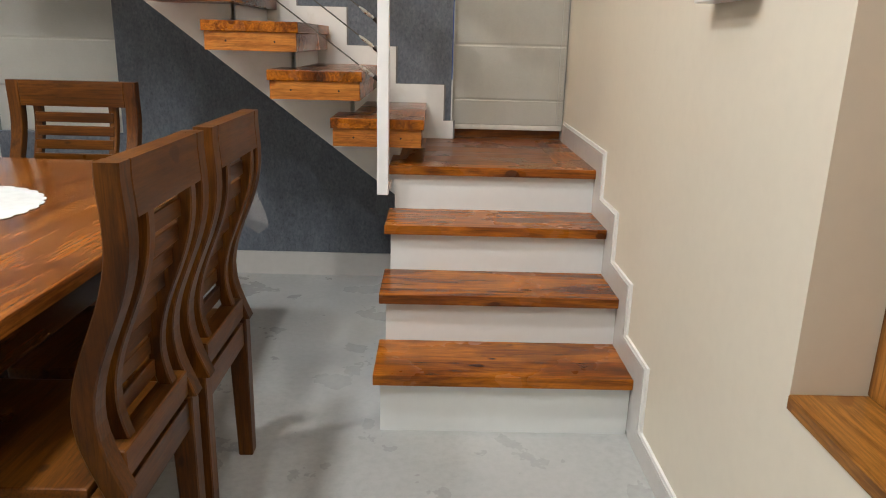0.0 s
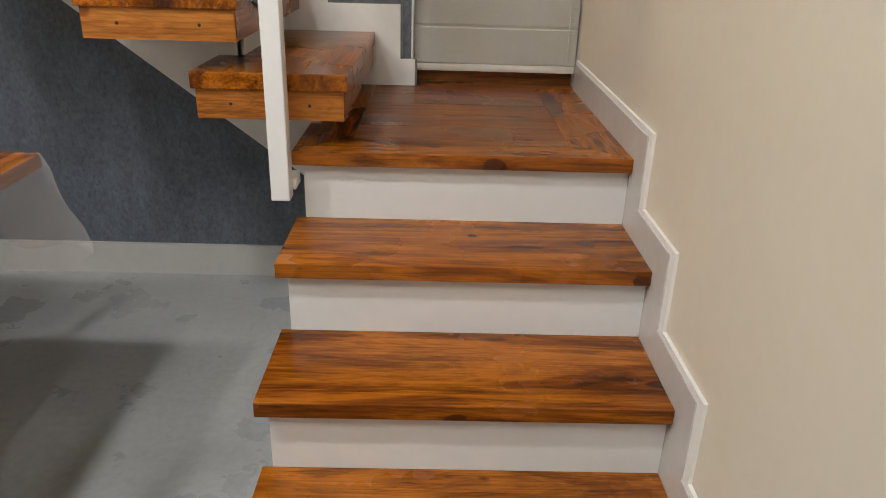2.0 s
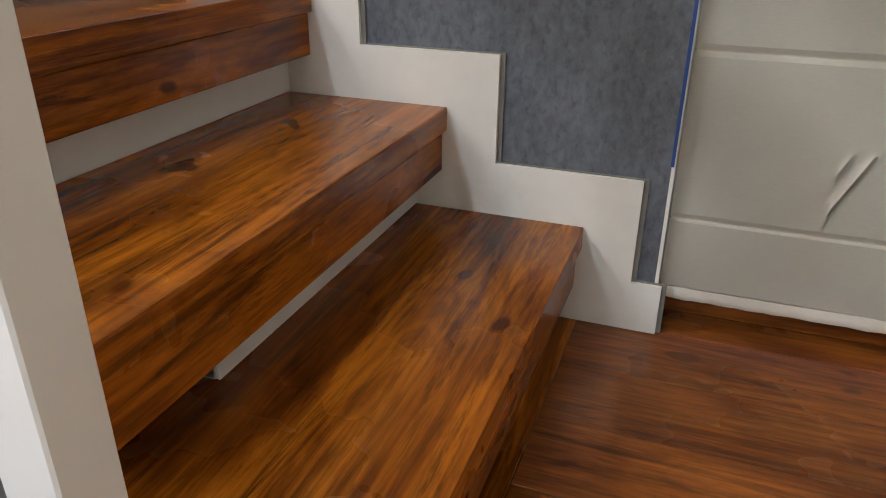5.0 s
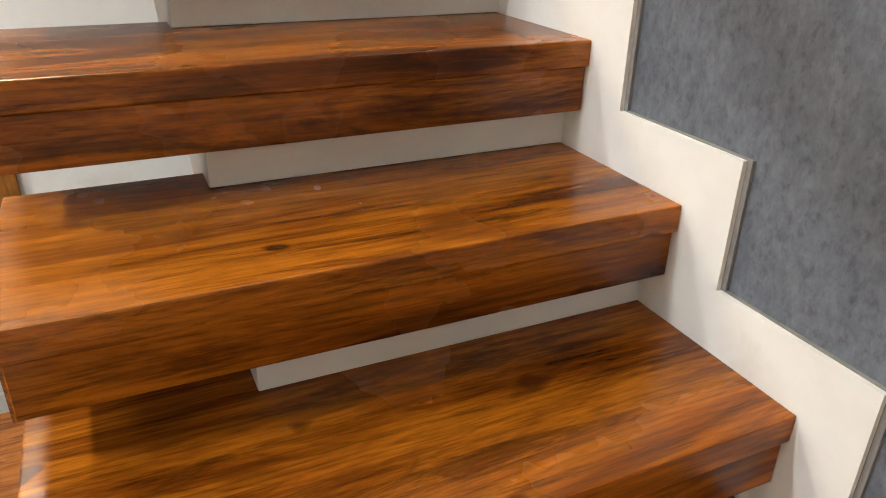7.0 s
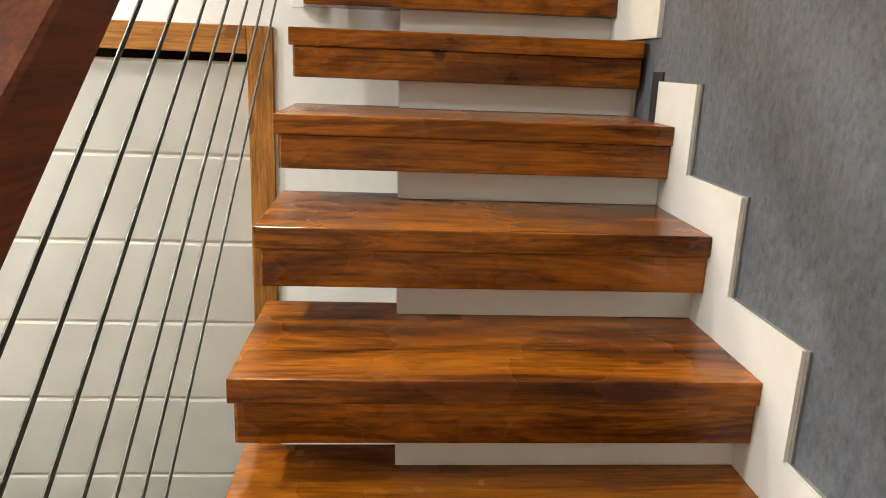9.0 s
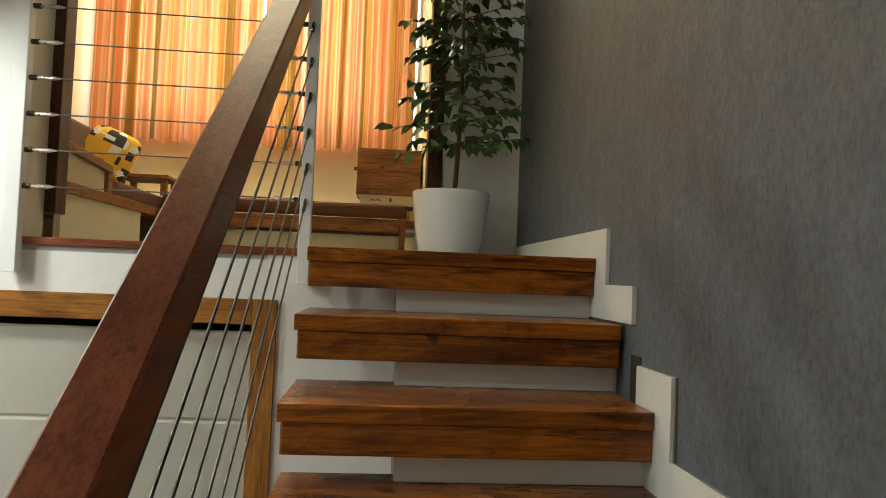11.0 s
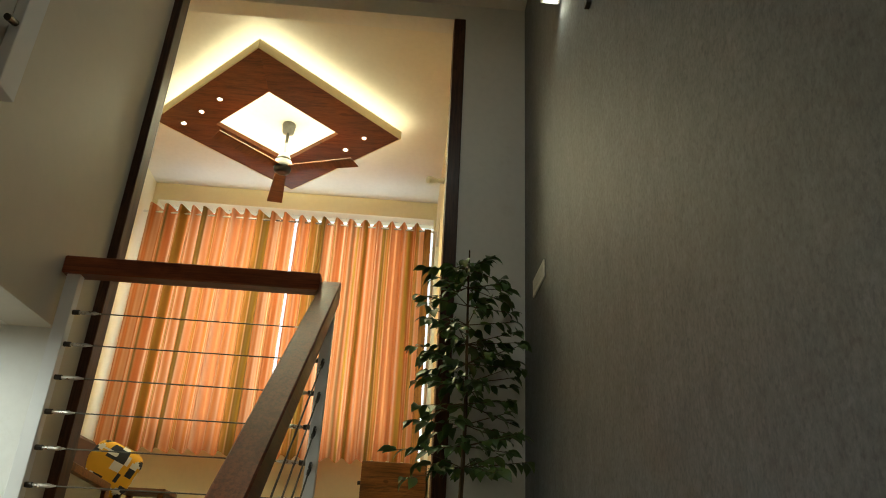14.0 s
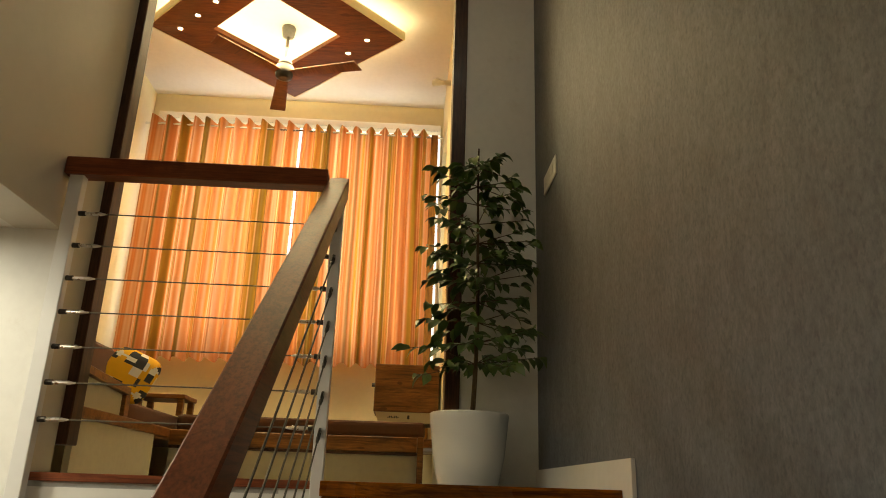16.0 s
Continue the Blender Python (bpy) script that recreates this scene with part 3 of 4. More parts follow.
# blind at the landing, hanging a little in front of its window
b = roman_blind("roman_blind", "cream roman blind with a crumpled hem over the landing window", 0.56, 0.778, 2.75, [0.904, 1.171, 1.44, 1.72, 2.0, 2.28, 2.55], pose(-0.567, BACK + 0.035, 0))
bm = bmesh.new()
cols = []
for i in range(41):
    x = 0.56 * i / 40
    w = 0.006 * noise.noise((x * 30, 1, 0)) + 0.004 * noise.noise((x * 80, 5, 0))
    cols.append([bm.verts.new((x, w - 0.006, 0.792 + 0.004 * noise.noise((x * 40, 7, 0)))), bm.verts.new((x, w * 1.6 - 0.012, 0.768)), bm.verts.new((x, w - 0.004, 0.754))])
for c0, c1 in zip(cols, cols[1:]):
    for j in range(2):
        bm.faces.new((c0[j], c1[j], c1[j + 1], c0[j + 1])).smooth = True
part("hem", bm, blind_mat, b, "crumpled white hem of the blind")
b.children[0].matrix_basis = pose(0, 0.012, 0)
bm = bmesh.new()
for k in range(60):
    bmesh.ops.create_icosphere(bm, subdivisions=1, radius=0.0032, matrix=Matrix.Translation((0.538 + 0.006 * math.sin(k * 0.05), -0.022, 0.79 + k * 0.017)))
add_rod(bm, (0.526, -0.022, 0.79), (0.526, -0.022, 1.8), 0.0016, sides=5)
part("bead_cord", bm, plastic_white, b, "white beaded pull cord")
window_1 = structure("window_1", box((RW0, BACK + 0.12, LAND), (RW1, BACK + 0.13, 2.75)), pane_glass, "glass window behind the landing blind", "window")
# painted reveal and masking tape at the paper's edge
structure("wallpaper_edge", box((RW0 + 0.0005, BACK + 0.0, LAND), (RW0 + 0.006, BACK + 0.12, 2.75)), white, "white reveal of the landing window", "trim")
tagged(part("masking_tape", box((RW0 - 0.001, BACK - 0.0025, 1.0), (RW0 + 0.004, BACK + 0.004, 2.6), 0.0), blue_tape), "blue masking tape along the wallpaper edge", "tape")

roman_blind("roman_blind", "cream roman blind over the low window under the stairs", LW1 - LW0 - 0.01, LWZ, 1.7, [0.915, 1.146, 1.40], pose(LW0 + 0.005, BACK + 0.03, 0))
window_2 = structure("window_2", box((LW0, BACK + 0.12, LWZ), (LW1, BACK + 0.13, 1.62)), pane_glass, "glass window under the stairs", "window")

door = thing("blind_door", "door opening in a brown wooden frame with a long cream roman blind", "door", (WEST, 0, 0), kind="structure")
part("jamb", box((-0.16, D1 - 0.036, FLOOR), (0.012, D1 + 0.038, DH + 0.036), 0.002), frame_z, door)
part("jamb", box((-0.16, D0 - 0.038, FLOOR), (0.012, D0 + 0.036, DH + 0.036), 0.002), frame_z, door)
part("head", box((-0.16, D0 + 0.0365, DH - 0.042), (0.012, D1 - 0.0365, DH + 0.036), 0.002), frame_y, door)
part("sill", box((-0.16, D0 + 0.0365, FLOOR), (0.014, D1 - 0.0365, 0.238), 0.002), frame_y, door)
roman_blind("roman_blind", "long cream roman blind with stitched folds in the wooden frame", D1 - D0 - 0.08, 0.245, 2.035, [0.42, 0.676, 0.956, 1.22, 1.485, 1.755], pose(WEST - 0.03, D0 + 0.04, 0, 0, 0, 90))
# dark sheet, its colour standing for the shade behind the blind
structure("door_backing", box((WEST - 0.175, D0, FLOOR), (WEST - 0.165, D1, DH)), plug_and_shade, "dark sheet standing for the shade behind the door blind", "backdrop")

# recessed window of the right wall
win = thing("window_3", "recessed window with a brown wooden sill and frame", "window", (0, 0, 0), kind="structure")
part("window_sill", box((-0.004, -2.3, SILL - 0.03), (0.26, NICHE - 0.001, SILL), 0.003), frame_y, win)
part("window_frame", box((0.14, NICHE - 0.062, SILL + 0.0005), (0.2, NICHE - 0.001, HEAD), 0.002), frame_z, win)
part("window_frame", box((0.14, -2.299, SILL + 0.0005), (0.2, -2.24, HEAD), 0.002), frame_z, win)
part("window_frame", box((0.145, -2.24, SILL + 0.0005), (0.195, NICHE - 0.063, SILL + 0.06), 0.002), frame_y, win)
part("window_shutter", box((0.155, -2.24, SILL + 0.061), (0.185, NICHE - 0.063, HEAD), 0.002), frame_z, win, "closed wooden shutter")
ledge = thing("wall_ledge", "thin pale shelf board on the cream wall", "shelf", (0, 0, 0))
part("board", box((-0.05, -0.54, 1.285), (-0.0005, -0.27, 1.30), 0.001), plastic_white, ledge)


# ---- dining table and chairs ----
S_CURVE = np.polyfit([0.44, 0.50, 0.58, 0.64, 0.75, 0.87, 0.97, 1.05], [0.022, 0.002, -0.020, -0.014, 0.024, 0.058, 0.066, 0.062], 5)


def dining_chair(at, rz, width=0.39, height=1.076):
    """A high-backed chair; its back is at x = 0, and it faces -x."""
    c = thing("dining_chair", "brown wooden dining chair with a curved slatted back", "chair", at, rz, group="dining chairs")
    # the S curve of the back, x over z
    def curve(z):
        f = 0.44 + (z - 0.44) * 0.61 / (height - 0.44)
        return float(np.polyval(S_CURVE, f))
    def board(y0, y1, z0, z1, thick, steps=22):
        bm = bmesh.new()
        rings = []
        for i in range(steps + 1):
            z = z0 + (z1 - z0) * i / steps
            x = curve(z)
            rings.append([bm.verts.new((x + dx, y, z)) for dx, y in ((-thick, y0), (0, y0), (0, y1), (-thick, y1))])
        for a, b_ in zip(rings, rings[1:]):
            for k in range(4):
                bm.faces.new((a[k], a[(k + 1) % 4], b_[(k + 1) % 4], b_[k]))
        bm.faces.new(rings[0][::-1]), bm.faces.new(rings[-1])
        bmesh.ops.recalc_face_normals(bm, faces=bm.faces)
        bmesh.ops.bevel(bm, geom=[e for e in bm.edges if abs(e.verts[0].co.z - e.verts[1].co.z) > 0.001], offset=0.003, segments=1, affect="EDGES")
        return bm
    h = width / 2
    for s in (-1, 1):
        lo, hi = sorted((s * h, s * (h - 0.045)))
        part("back_post", board(lo, hi, 0.44, height, 0.042), chair_wood_z, c)
        part("leg", prism([(0.012, 0.44), (-0.045, 0.44), (-0.03, 0.0), (0.012, 0.0)], lo, hi, "y", 0.003), chair_wood_z, c)
        part("leg", box((-0.44, lo, 0.0), (-0.395, hi, 0.40), 0.003), chair_wood_z, c)
        lo, hi = sorted((s * (h - 0.085), s * (h - 0.115)))
        part("back_stile", board(lo, hi, 0.50, height - 0.085, 0.03), chair_wood_z, c)
    part("top_rail", board(-h + 0.0455, h - 0.0455, height - 0.095, height, 0.04, 6), chair_wood_y, c)
    part("bottom_rail", box((-0.04, -h + 0.0455, 0.445), (0.006, h - 0.0455, 0.505), 0.003), chair_wood_y, c)
    n_ = 8
    for i in range(n_):
        z = 0.54 + (height - 0.68) * i / (n_ - 1)
        x = curve(z)
        part("slat", box((x - 0.036, -h + 0.095, z - 0.015), (x - 0.022, h - 0.095, z + 0.022), 0.002), chair_wood_y, c)
    part("seat", box((-0.45, -h, 0.415), (-0.046, h, 0.455), 0.006, 2), chair_wood_y, c)
    for s in (-1, 1):
        lo, hi = sorted((s * (h - 0.008), s * (h - 0.03)))
        part("seat_rail", box((-0.395, lo, 0.355), (-0.05, hi, 0.414), 0.002), chair_wood_y, c)
    part("seat_rail", box((-0.03, -h + 0.046, 0.36), (0.004, h - 0.046, 0.43), 0.002), chair_wood_y, c)
    return c


chair = dining_chair((-1.190, -0.300, FLOOR), 0, 0.42, 1.025)
copy_thing(chair, pose(-1.192, -0.768, FLOOR, 0, 0, 0))
head_chair = dining_chair((-2.03, 0.72, FLOOR), 90, 0.485, 1.032)

table = thing("dining_table", "large polished reddish-brown wooden dining table with dark apron", "table", (-1.827, -0.584, FLOOR + 0.006))
part("tabletop", box((-0.5, -1.25, 0.709), (0.460, 1.25, 0.744), 0.006, 2), table_wood, table)
for s in (-1, 1):
    part("apron", box((s * 0.344 - 0.012, -1.15, 0.575), (s * 0.344 + 0.012, 1.11, 0.7085), 0.002), table_dark, table)
    part("apron", box((-0.331, s * 1.14 - 0.032, 0.575), (0.331, s * 1.14 - 0.008, 0.7085), 0.002), table_dark, table)
    for s2 in (-1, 1):
        part("leg", box((s * 0.30 - 0.05, s2 * 0.78 - 0.06, -0.006), (s * 0.30 + 0.05, s2 * 0.78 + 0.04, 0.7085), 0.005), table_dark, table)
scallop = [(k * math.tau / 96, 0.30 + 0.010 * abs(math.sin(k * math.tau / 96 * 16))) for k in range(96)]
bm = prism([(r * math.cos(a), r * math.sin(a)) for a, r in scallop], 0, 0.002, "z")
doily = tagged(part("lace_doily", bm, lace), "round white lace doily with a scalloped edge on the table", "doily")
doily.matrix_basis = pose(-2.03, -0.17, 0.7215)
bowl = tagged(part("small_dish", lathe([(0.03, 0), (0.05, 0.012), (0.055, 0.04), (0.05, 0.04), (0.03, 0.01)], 20), lace), "small pale dish on the lace doily", "dish")
bowl.matrix_basis = pose(-2.06, -0.08, 0.7237)

# clear plastic table cover hanging over the table's far corner
bm = bmesh.new()
rows = []
for j in range(9):
    f = j / 8
    row = []
    for i in range(9):
        s = i / 8 - 0.5
        out = 0.015 + 0.085 * f ** 0.8
        row.append(bm.verts.new((0.450 - max(0.0, -s) * 0.5 + out * (0.9 - 0.5 * abs(s)), 1.24 - max(0.0, s) * 0.5 + out * 0.25 + 0.012 * math.sin(i * 1.9 + j), 0.772 - 0.26 * f * (1 - 0.55 * abs(s)) - 0.02 * f * math.sin(i * 1.3))))
    rows.append(row)
for r0, r1 in zip(rows, rows[1:]):
    for i in range(8):
        bm.faces.new((r0[i], r1[i], r1[i + 1], r0[i + 1]))
sheet = tagged(part("plastic_cover", bm, plastic_film), "clear plastic cover hanging over the table's corner", "table cover")
sheet.matrix_basis = pose(-1.827, -0.60, FLOOR - 0.020)

# assumed dining ceiling lamps: unseen fixtures for the added lights
for lx, ly, power in DOWN:
    l = thing("ceiling_lamp", "assumed square flush white ceiling lamp, out of view", "lamp", (lx, ly, DECK), group="dining ceiling lamps")
    bm = bmesh.new()
    for s in (-1, 1):
        add_box(bm, (s * 0.15 - 0.012, -0.162, -0.024), (s * 0.15 + 0.012, 0.162, 0))
        add_box(bm, (-0.137, s * 0.15 - 0.012, -0.024), (0.137, s * 0.15 + 0.012, 0))
    part("frame", bm, plastic_white, l)
    part("diffuser", box((-0.137, -0.137, -0.012), (0.137, 0.137, -0.002)), led, l)
# assumed fixture for the added hall light, out of view
l = thing("ceiling_lamp", "assumed square flush white lamp of the stair hall, out of view", "lamp", (-1.9, 1.1, HALL))
part("frame", box((-0.24, -0.24, -0.03), (0.24, 0.24, 0), 0.004), plastic_white, l)
part("diffuser", box((-0.2, -0.2, -0.045), (0.2, 0.2, -0.0305)), led, l)


# ---- head of the stairs ----
pot = thing("potted_plant", "leafy green potted plant in a glossy white pot", "plant", (-3.70, 1.285, TOP))
pot.scale = (1.10, 1.10, 1.13)
part("pot", lathe([(0.108, 0), (0.115, 0.004), (0.137, 0.11), (0.151, 0.235), (0.153, 0.257), (0.150, 0.262), (0.144, 0.258), (0.138, 0.22)], 40), pot_white, pot, "glossy white tapered pot")
part("soil", lathe([(0.02, 0.19), (0.138, 0.215), (0.136, 0.223), (0.02, 0.23)], 20), soil_mat, pot)
rnd = random.Random(5)
stem = bmesh.new()
sp = [Vector((0.012 * math.sin(z * 5), 0.015 * math.sin(z * 3.1) + 0.03 * (z - 0.24), z)) for z in np.linspace(0.20, 1.36, 15)]
for i, (a, b_) in enumerate(zip(sp, sp[1:])):
    add_rod(stem, a, b_ + (b_ - a) * 0.05, 0.0105 - 0.0005 * i, 0.010 - 0.0005 * i, 8)
part("stem", stem, bark, pot)
# one heart-shaped leaf, folded a little along its midrib
bm = bmesh.new()
prof = [(0.0, 0.0), (0.12, 0.26), (0.3, 0.40), (0.5, 0.40), (0.7, 0.27), (0.88, 0.10), (1.0, 0.0)]
mids = [bm.verts.new((u, 0, 0.10 * math.sin(u * 2.6) - 0.12 * u * u)) for u, w in prof]
for s in (-1, 1):
    side = [bm.verts.new((u - (0.08 if 0 < i < 2 else 0), s * w, 0.10 * math.sin(u * 2.6) - 0.12 * u * u + 0.22 * w)) for i, (u, w) in enumerate(prof)]
    for i in range(len(prof) - 1):
        f = [mids[i], mids[i + 1], side[i + 1], side[i]]
        if i == 0:
            f = [mids[0], mids[1], side[1]]
        if i == len(prof) - 2:
            f = [mids[i], mids[i + 1], side[i]]
        bm.faces.new(f if s > 0 else f[::-1]).smooth = True
bmesh.ops.delete(bm, geom=[v for v in bm.verts if not v.link_faces], context="VERTS")
first = part("leaf", bm, leaf_mat, pot)
tw = bmesh.new()
count = 0
LEVELS = [(0.54, 0.2, 6), (0.74, 0.19, 6), (0.87, 0.17, 6), (0.98, 0.19, 5), (1.15, 0.18, 5), (0.50, 0.17, 6), (0.60, 0.21, 7), (0.68, 0.18, 6), (0.80, 0.15, 6), (0.93, 0.21, 8), (1.02, 0.20, 7), (1.10, 0.16, 6), (1.20, 0.20, 8), (1.28, 0.15, 6), (1.36, 0.07, 4)]
for z, reach, nb in LEVELS:
    for k in range(nb):
        a = k * math.tau / nb + rnd.uniform(-0.4, 0.4) + z * 7
        r = reach * rnd.uniform(0.75, 1.4)
        i = min(13, max(0, int((z - 0.24) / 0.08)))
        p0 = sp[i]
        p1 = p0 + Vector((r * math.cos(a), r * math.sin(a), rnd.uniform(-0.05, 0.06)))
        add_rod(tw, p0, p1, 0.0022, 0.0014, 5)
        for f in (0.25, 0.4, 0.55, 0.7, 0.84, 0.95, 1.0, 1.0):
            if rnd.random() < 0.24:
                continue
            q = p0.lerp(p1, f)
            size = rnd.uniform(0.042, 0.074)
            m = Matrix.Translation(q) @ Euler((rnd.uniform(-0.7, 0.7), rnd.uniform(0.05, 0.95), a + rnd.uniform(-1.2, 1.2))).to_matrix().to_4x4() @ Matrix.Diagonal((size, size * 0.78, size, 1))
            if count == 0:
                first.matrix_basis = m
            else:
                share("leaf", first, pot, m)
            count += 1
tagged(part("branch", tw, bark, pot), kind="stuff")

sw = thing("wall_switch", "white rectangular switch plate on the grey wall", "switch", (-3.57, BACK, 3.618))
part("plate", box((-0.133, -0.008, -0.001), (0.133, -0.0005, 0.09), 0.003), plastic_white, sw)
for k in range(3):
    part("rocker", box((-0.11 + k * 0.075, -0.011, 0.025), (-0.07 + k * 0.075, -0.0085, 0.065), 0.001), plastic_white, sw)
wl = thing("wall_lamp", "small box wall lamp throwing light down the grey wall", "lamp", (-2.985, BACK, 4.83))
part("housing", box((-0.05, -0.09, 0.0), (0.05, -0.0005, 0.14), 0.003), plastic_white, wl)
part("diffuser", box((-0.04, -0.08, -0.006), (0.04, -0.012, -0.0005)), led, wl)
area("wall_lamp_light", pose(-2.985, BACK - 0.045, 4.82), 0.07, 0.06, 1.2, WARM, 90)
tagged(part("wall_bracket", box((-2.56, BACK - 0.02, 4.355), (-2.52, BACK - 0.0005, 4.47), 0.002), dark_metal), "small dark bracket on the grey wall", "bracket")

# wooden casings
structure("trim", box((TRIMX - 0.085, SIDE - 0.155, TOP + 0.09), (TRIMX - 0.001, SIDE + 0.035, HALL - 0.002), 0.003), dark_z, "dark wooden casing at the wall's end", "trim")
structure("trim", box((DOORWALL - 0.14, JR0, TOP + 0.06), (DOORWALL + 0.012, JR1 - 0.021, 5.536), 0.003), dark_z, "dark wooden casing of the living room opening", "trim")

# ---- living room ----
# hanging diamond panel with cove light
CX, CY, CZ = -5.263, -0.066, 5.485
diamond = thing("ceiling_panel", "hanging diamond-shaped wooden ceiling panel with a lit cove", "ceiling panel", (CX, CY, CZ + 0.05))
O, I = 0.940, 0.4695
corners = [(1, 0), (0, 1), (-1, 0), (0, -1)]
for i in range(4):
    (ax, ay), (bx, by) = corners[i], corners[(i + 1) % 4]
    part("panel", prism([(ax * O, ay * O), (bx * O, by * O), (bx * I, by * I), (ax * I, ay * I)], -0.05, -0.012, "z", 0.001), ceil_wood, diamond)
    a_, b_ = Vector((ax, ay, 0)), Vector((bx, by, 0))
    d = (b_ - a_).normalized()
    n_ = Vector((d.y, -d.x, 0))
    for R_, off in ((O - 0.09, 0), (I + 0.09, 0)):
        bm = rod(a_ * R_ + Vector((0, 0, 0.012)), b_ * R_ + Vector((0, 0, 0.012)), 0.008, sides=6)
        part("led_strip", bm, cove_led, diamond)
    part("edge", prism([(ax * O, ay * O), (bx * O, by * O), (bx * (O + 0.012), by * (O + 0.012)), (ax * (O + 0.012), ay * (O + 0.012))], -0.052, 0.02, "z"), yellowish, diamond, "cream painted edge")
for ax, ay in ((0.5, 0.25), (-0.5, 0.25), (0.5, -0.25), (-0.5, -0.25)):
    part("hanger", rod((ax, ay, -0.012), (ax, ay, LIVE - CZ - 0.05), 0.006, sides=6), steel, diamond)
for px, py in ((-4.93, -0.44), (-5.105, -0.61), (-5.28, -0.785), (-5.29, 0.60), (-5.48, 0.445)):
    s_ = thing("spotlight", "small round recessed spotlight in the wooden panel", "spotlight", (px, py, CZ), group="panel spotlights")
    part("rim", lathe([(0.017, -0.002), (0.024, -0.004), (0.024, 0.0), (0.017, 0.0)], 16), chrome, s_)
    part("bulb", lathe([(0.004, -0.0035), (0.015, -0.003), (0.016, -0.001), (0.004, -0.0005)], 12), emitter("spot_bulb", (1, 0.93, 0.8), 90) if px == -4.93 else bpy.data.materials["spot_bulb"], s_)
area("cove_light_up", pose(CX, CY, CZ + 0.06, 180, 0, 45), 1.5, 1.5, 50, COVE)
area("panel_spot_light", pose(CX - 0.1, CY, CZ - 0.02), 0.9, 0.9, 185, COVE, 156)

# ceiling fan
fan = thing("ceiling_fan", "three-bladed ceiling fan with wooden blades and a steel rod", "fan", (CX - 0.16, CY + 0.05, LIVE))
part("canopy", lathe([(0.015, -0.09), (0.045, -0.08), (0.055, -0.01), (0.05, 0)], 20), fan_grey, fan)
part("rod", rod((0, 0, -0.08), (0, 0, -0.29), 0.012), fan_grey, fan)
part("collar", lathe([(0.012, -0.27), (0.045, -0.30), (0.06, -0.34), (0.03, -0.35)], 20), fan_grey, fan)
part("motor", lathe([(0.03, -0.45), (0.062, -0.44), (0.07, -0.40), (0.066, -0.35), (0.03, -0.345)], 24), dark_metal, fan)
blade = [(0.05, -0.03), (0.12, -0.045), (0.58, -0.075), (0.60, 0.050), (0.12, 0.045), (0.05, 0.03)]
b0 = part("blade", prism(blade, -0.41, -0.40, "z", 0.002), ceil_wood, fan)
b0.matrix_basis = pose(0, 0, 0, 0, 0, 195)
for rz in (315, 75):
    share("blade", b0, fan, pose(0, 0, 0, 0, 0, rz))


# curtains
def curtain(y0, y1, z0, z1, label):
    bm = bmesh.new()
    uvl = bm.loops.layers.uv.new("cloth")
    n_, m_ = 150, 8
    width = y1 - y0
    folds = width / 0.118
    grid = []
    for i in range(n_ + 1):
        u = i / n_
        ph = u * folds * math.tau
        col = []
        for j in range(m_ + 1):
            v = j / m_
            amp = 0.05 + 0.018 * v ** 4 + 0.008 * noise.noise((u * 9, v * 1.3, y0))
            x = amp * math.sin(ph + 1.6 * noise.noise((u * 5, v * 0.5, y0 + 2))) + 0.01 * math.sin(2.1 * ph)
            col.append(bm.verts.new((x, y0 + width * u + 0.012 * noise.noise((u * 14, v * 2, 4)) * (1 - v), z0 + (z1 - z0) * v + (0.012 * math.sin(ph) if j == 0 else 0))))
        grid.append(col)
    for i in range(n_):
        for j in range(m_):
            f = bm.faces.new((grid[i][j], grid[i + 1][j], grid[i + 1][j + 1], grid[i][j + 1]))
            f.smooth = True
            for lp, (a, c) in zip(f.loops, ((i, j), (i + 1, j), (i + 1, j + 1), (i, j + 1))):
                lp[uvl].uv = (y0 + width * 1.6 * a / n_, c / m_)
    c = thing("curtain", label, "curtain", (FARWALL + 0.16, 0, 0), group="window curtains")
    part("cloth", bm, curtain_mat, c)
    k = 0
    while (k + 0.25) / folds < 1:
        y = y0 + width * (k + 0.25) / folds
        part("eyelet", rod((0.0, y, z1 - 0.05), (0.0, y + 0.006, z1 - 0.05), 0.022, sides=14), chrome, c)
        k += 1
    return c


curtain(-1.32, -0.03, 3.205, 5.325, "orange and gold striped curtain lit from behind")
curtain(-0.012, 1.15, 3.205, 5.305, "orange and gold striped curtain lit from behind")
rail = thing("curtain_rod", "steel curtain rod above the window", "curtain rod", (FARWALL + 0.16, 0, 5.262))
part("rod", rod((0, LY0 + 0.01, 0), (0, LY1 - 0.01, 0), 0.011), chrome, rail)
for y in (-1.3, 0.012, 1.17):
    part("bracket", box((-0.16, y - 0.01, -0.012), (0.0, y + 0.01, 0.012), 0.002), chrome, rail)
structure("window_4", box((FARWALL - 0.12, LY0 + 0.05, WZ0), (FARWALL - 0.11, LY1 - 0.02, WZ1)), pane_glass, "wide glass window behind the curtains", "window").visible_shadow = False
structure("backdrop", box((FARWALL - 0.9, -3, 1.5), (FARWALL - 0.88, 3, 6.5)), daylight, "bright sky outside the window", "backdrop")
area("window_daylight", pose(FARWALL - 0.05, -0.06, (WZ0 + WZ1) / 2, 0, -90, 0), 1.9, 2.1, 105, (0.92, 0.93, 1.0))
structure("window_5", box((SX0, LY1 + 0.08, 3.15), (SX1, LY1 + 0.09, SZ1)), pane_glass, "narrow bright side window of the living room", "window").visible_shadow = False
structure("backdrop", box((SX0 - 0.4, LY1 + 0.5, 2.6), (SX1 + 0.6, LY1 + 0.52, 5.6)), daylight, "bright sky outside the side window", "backdrop")
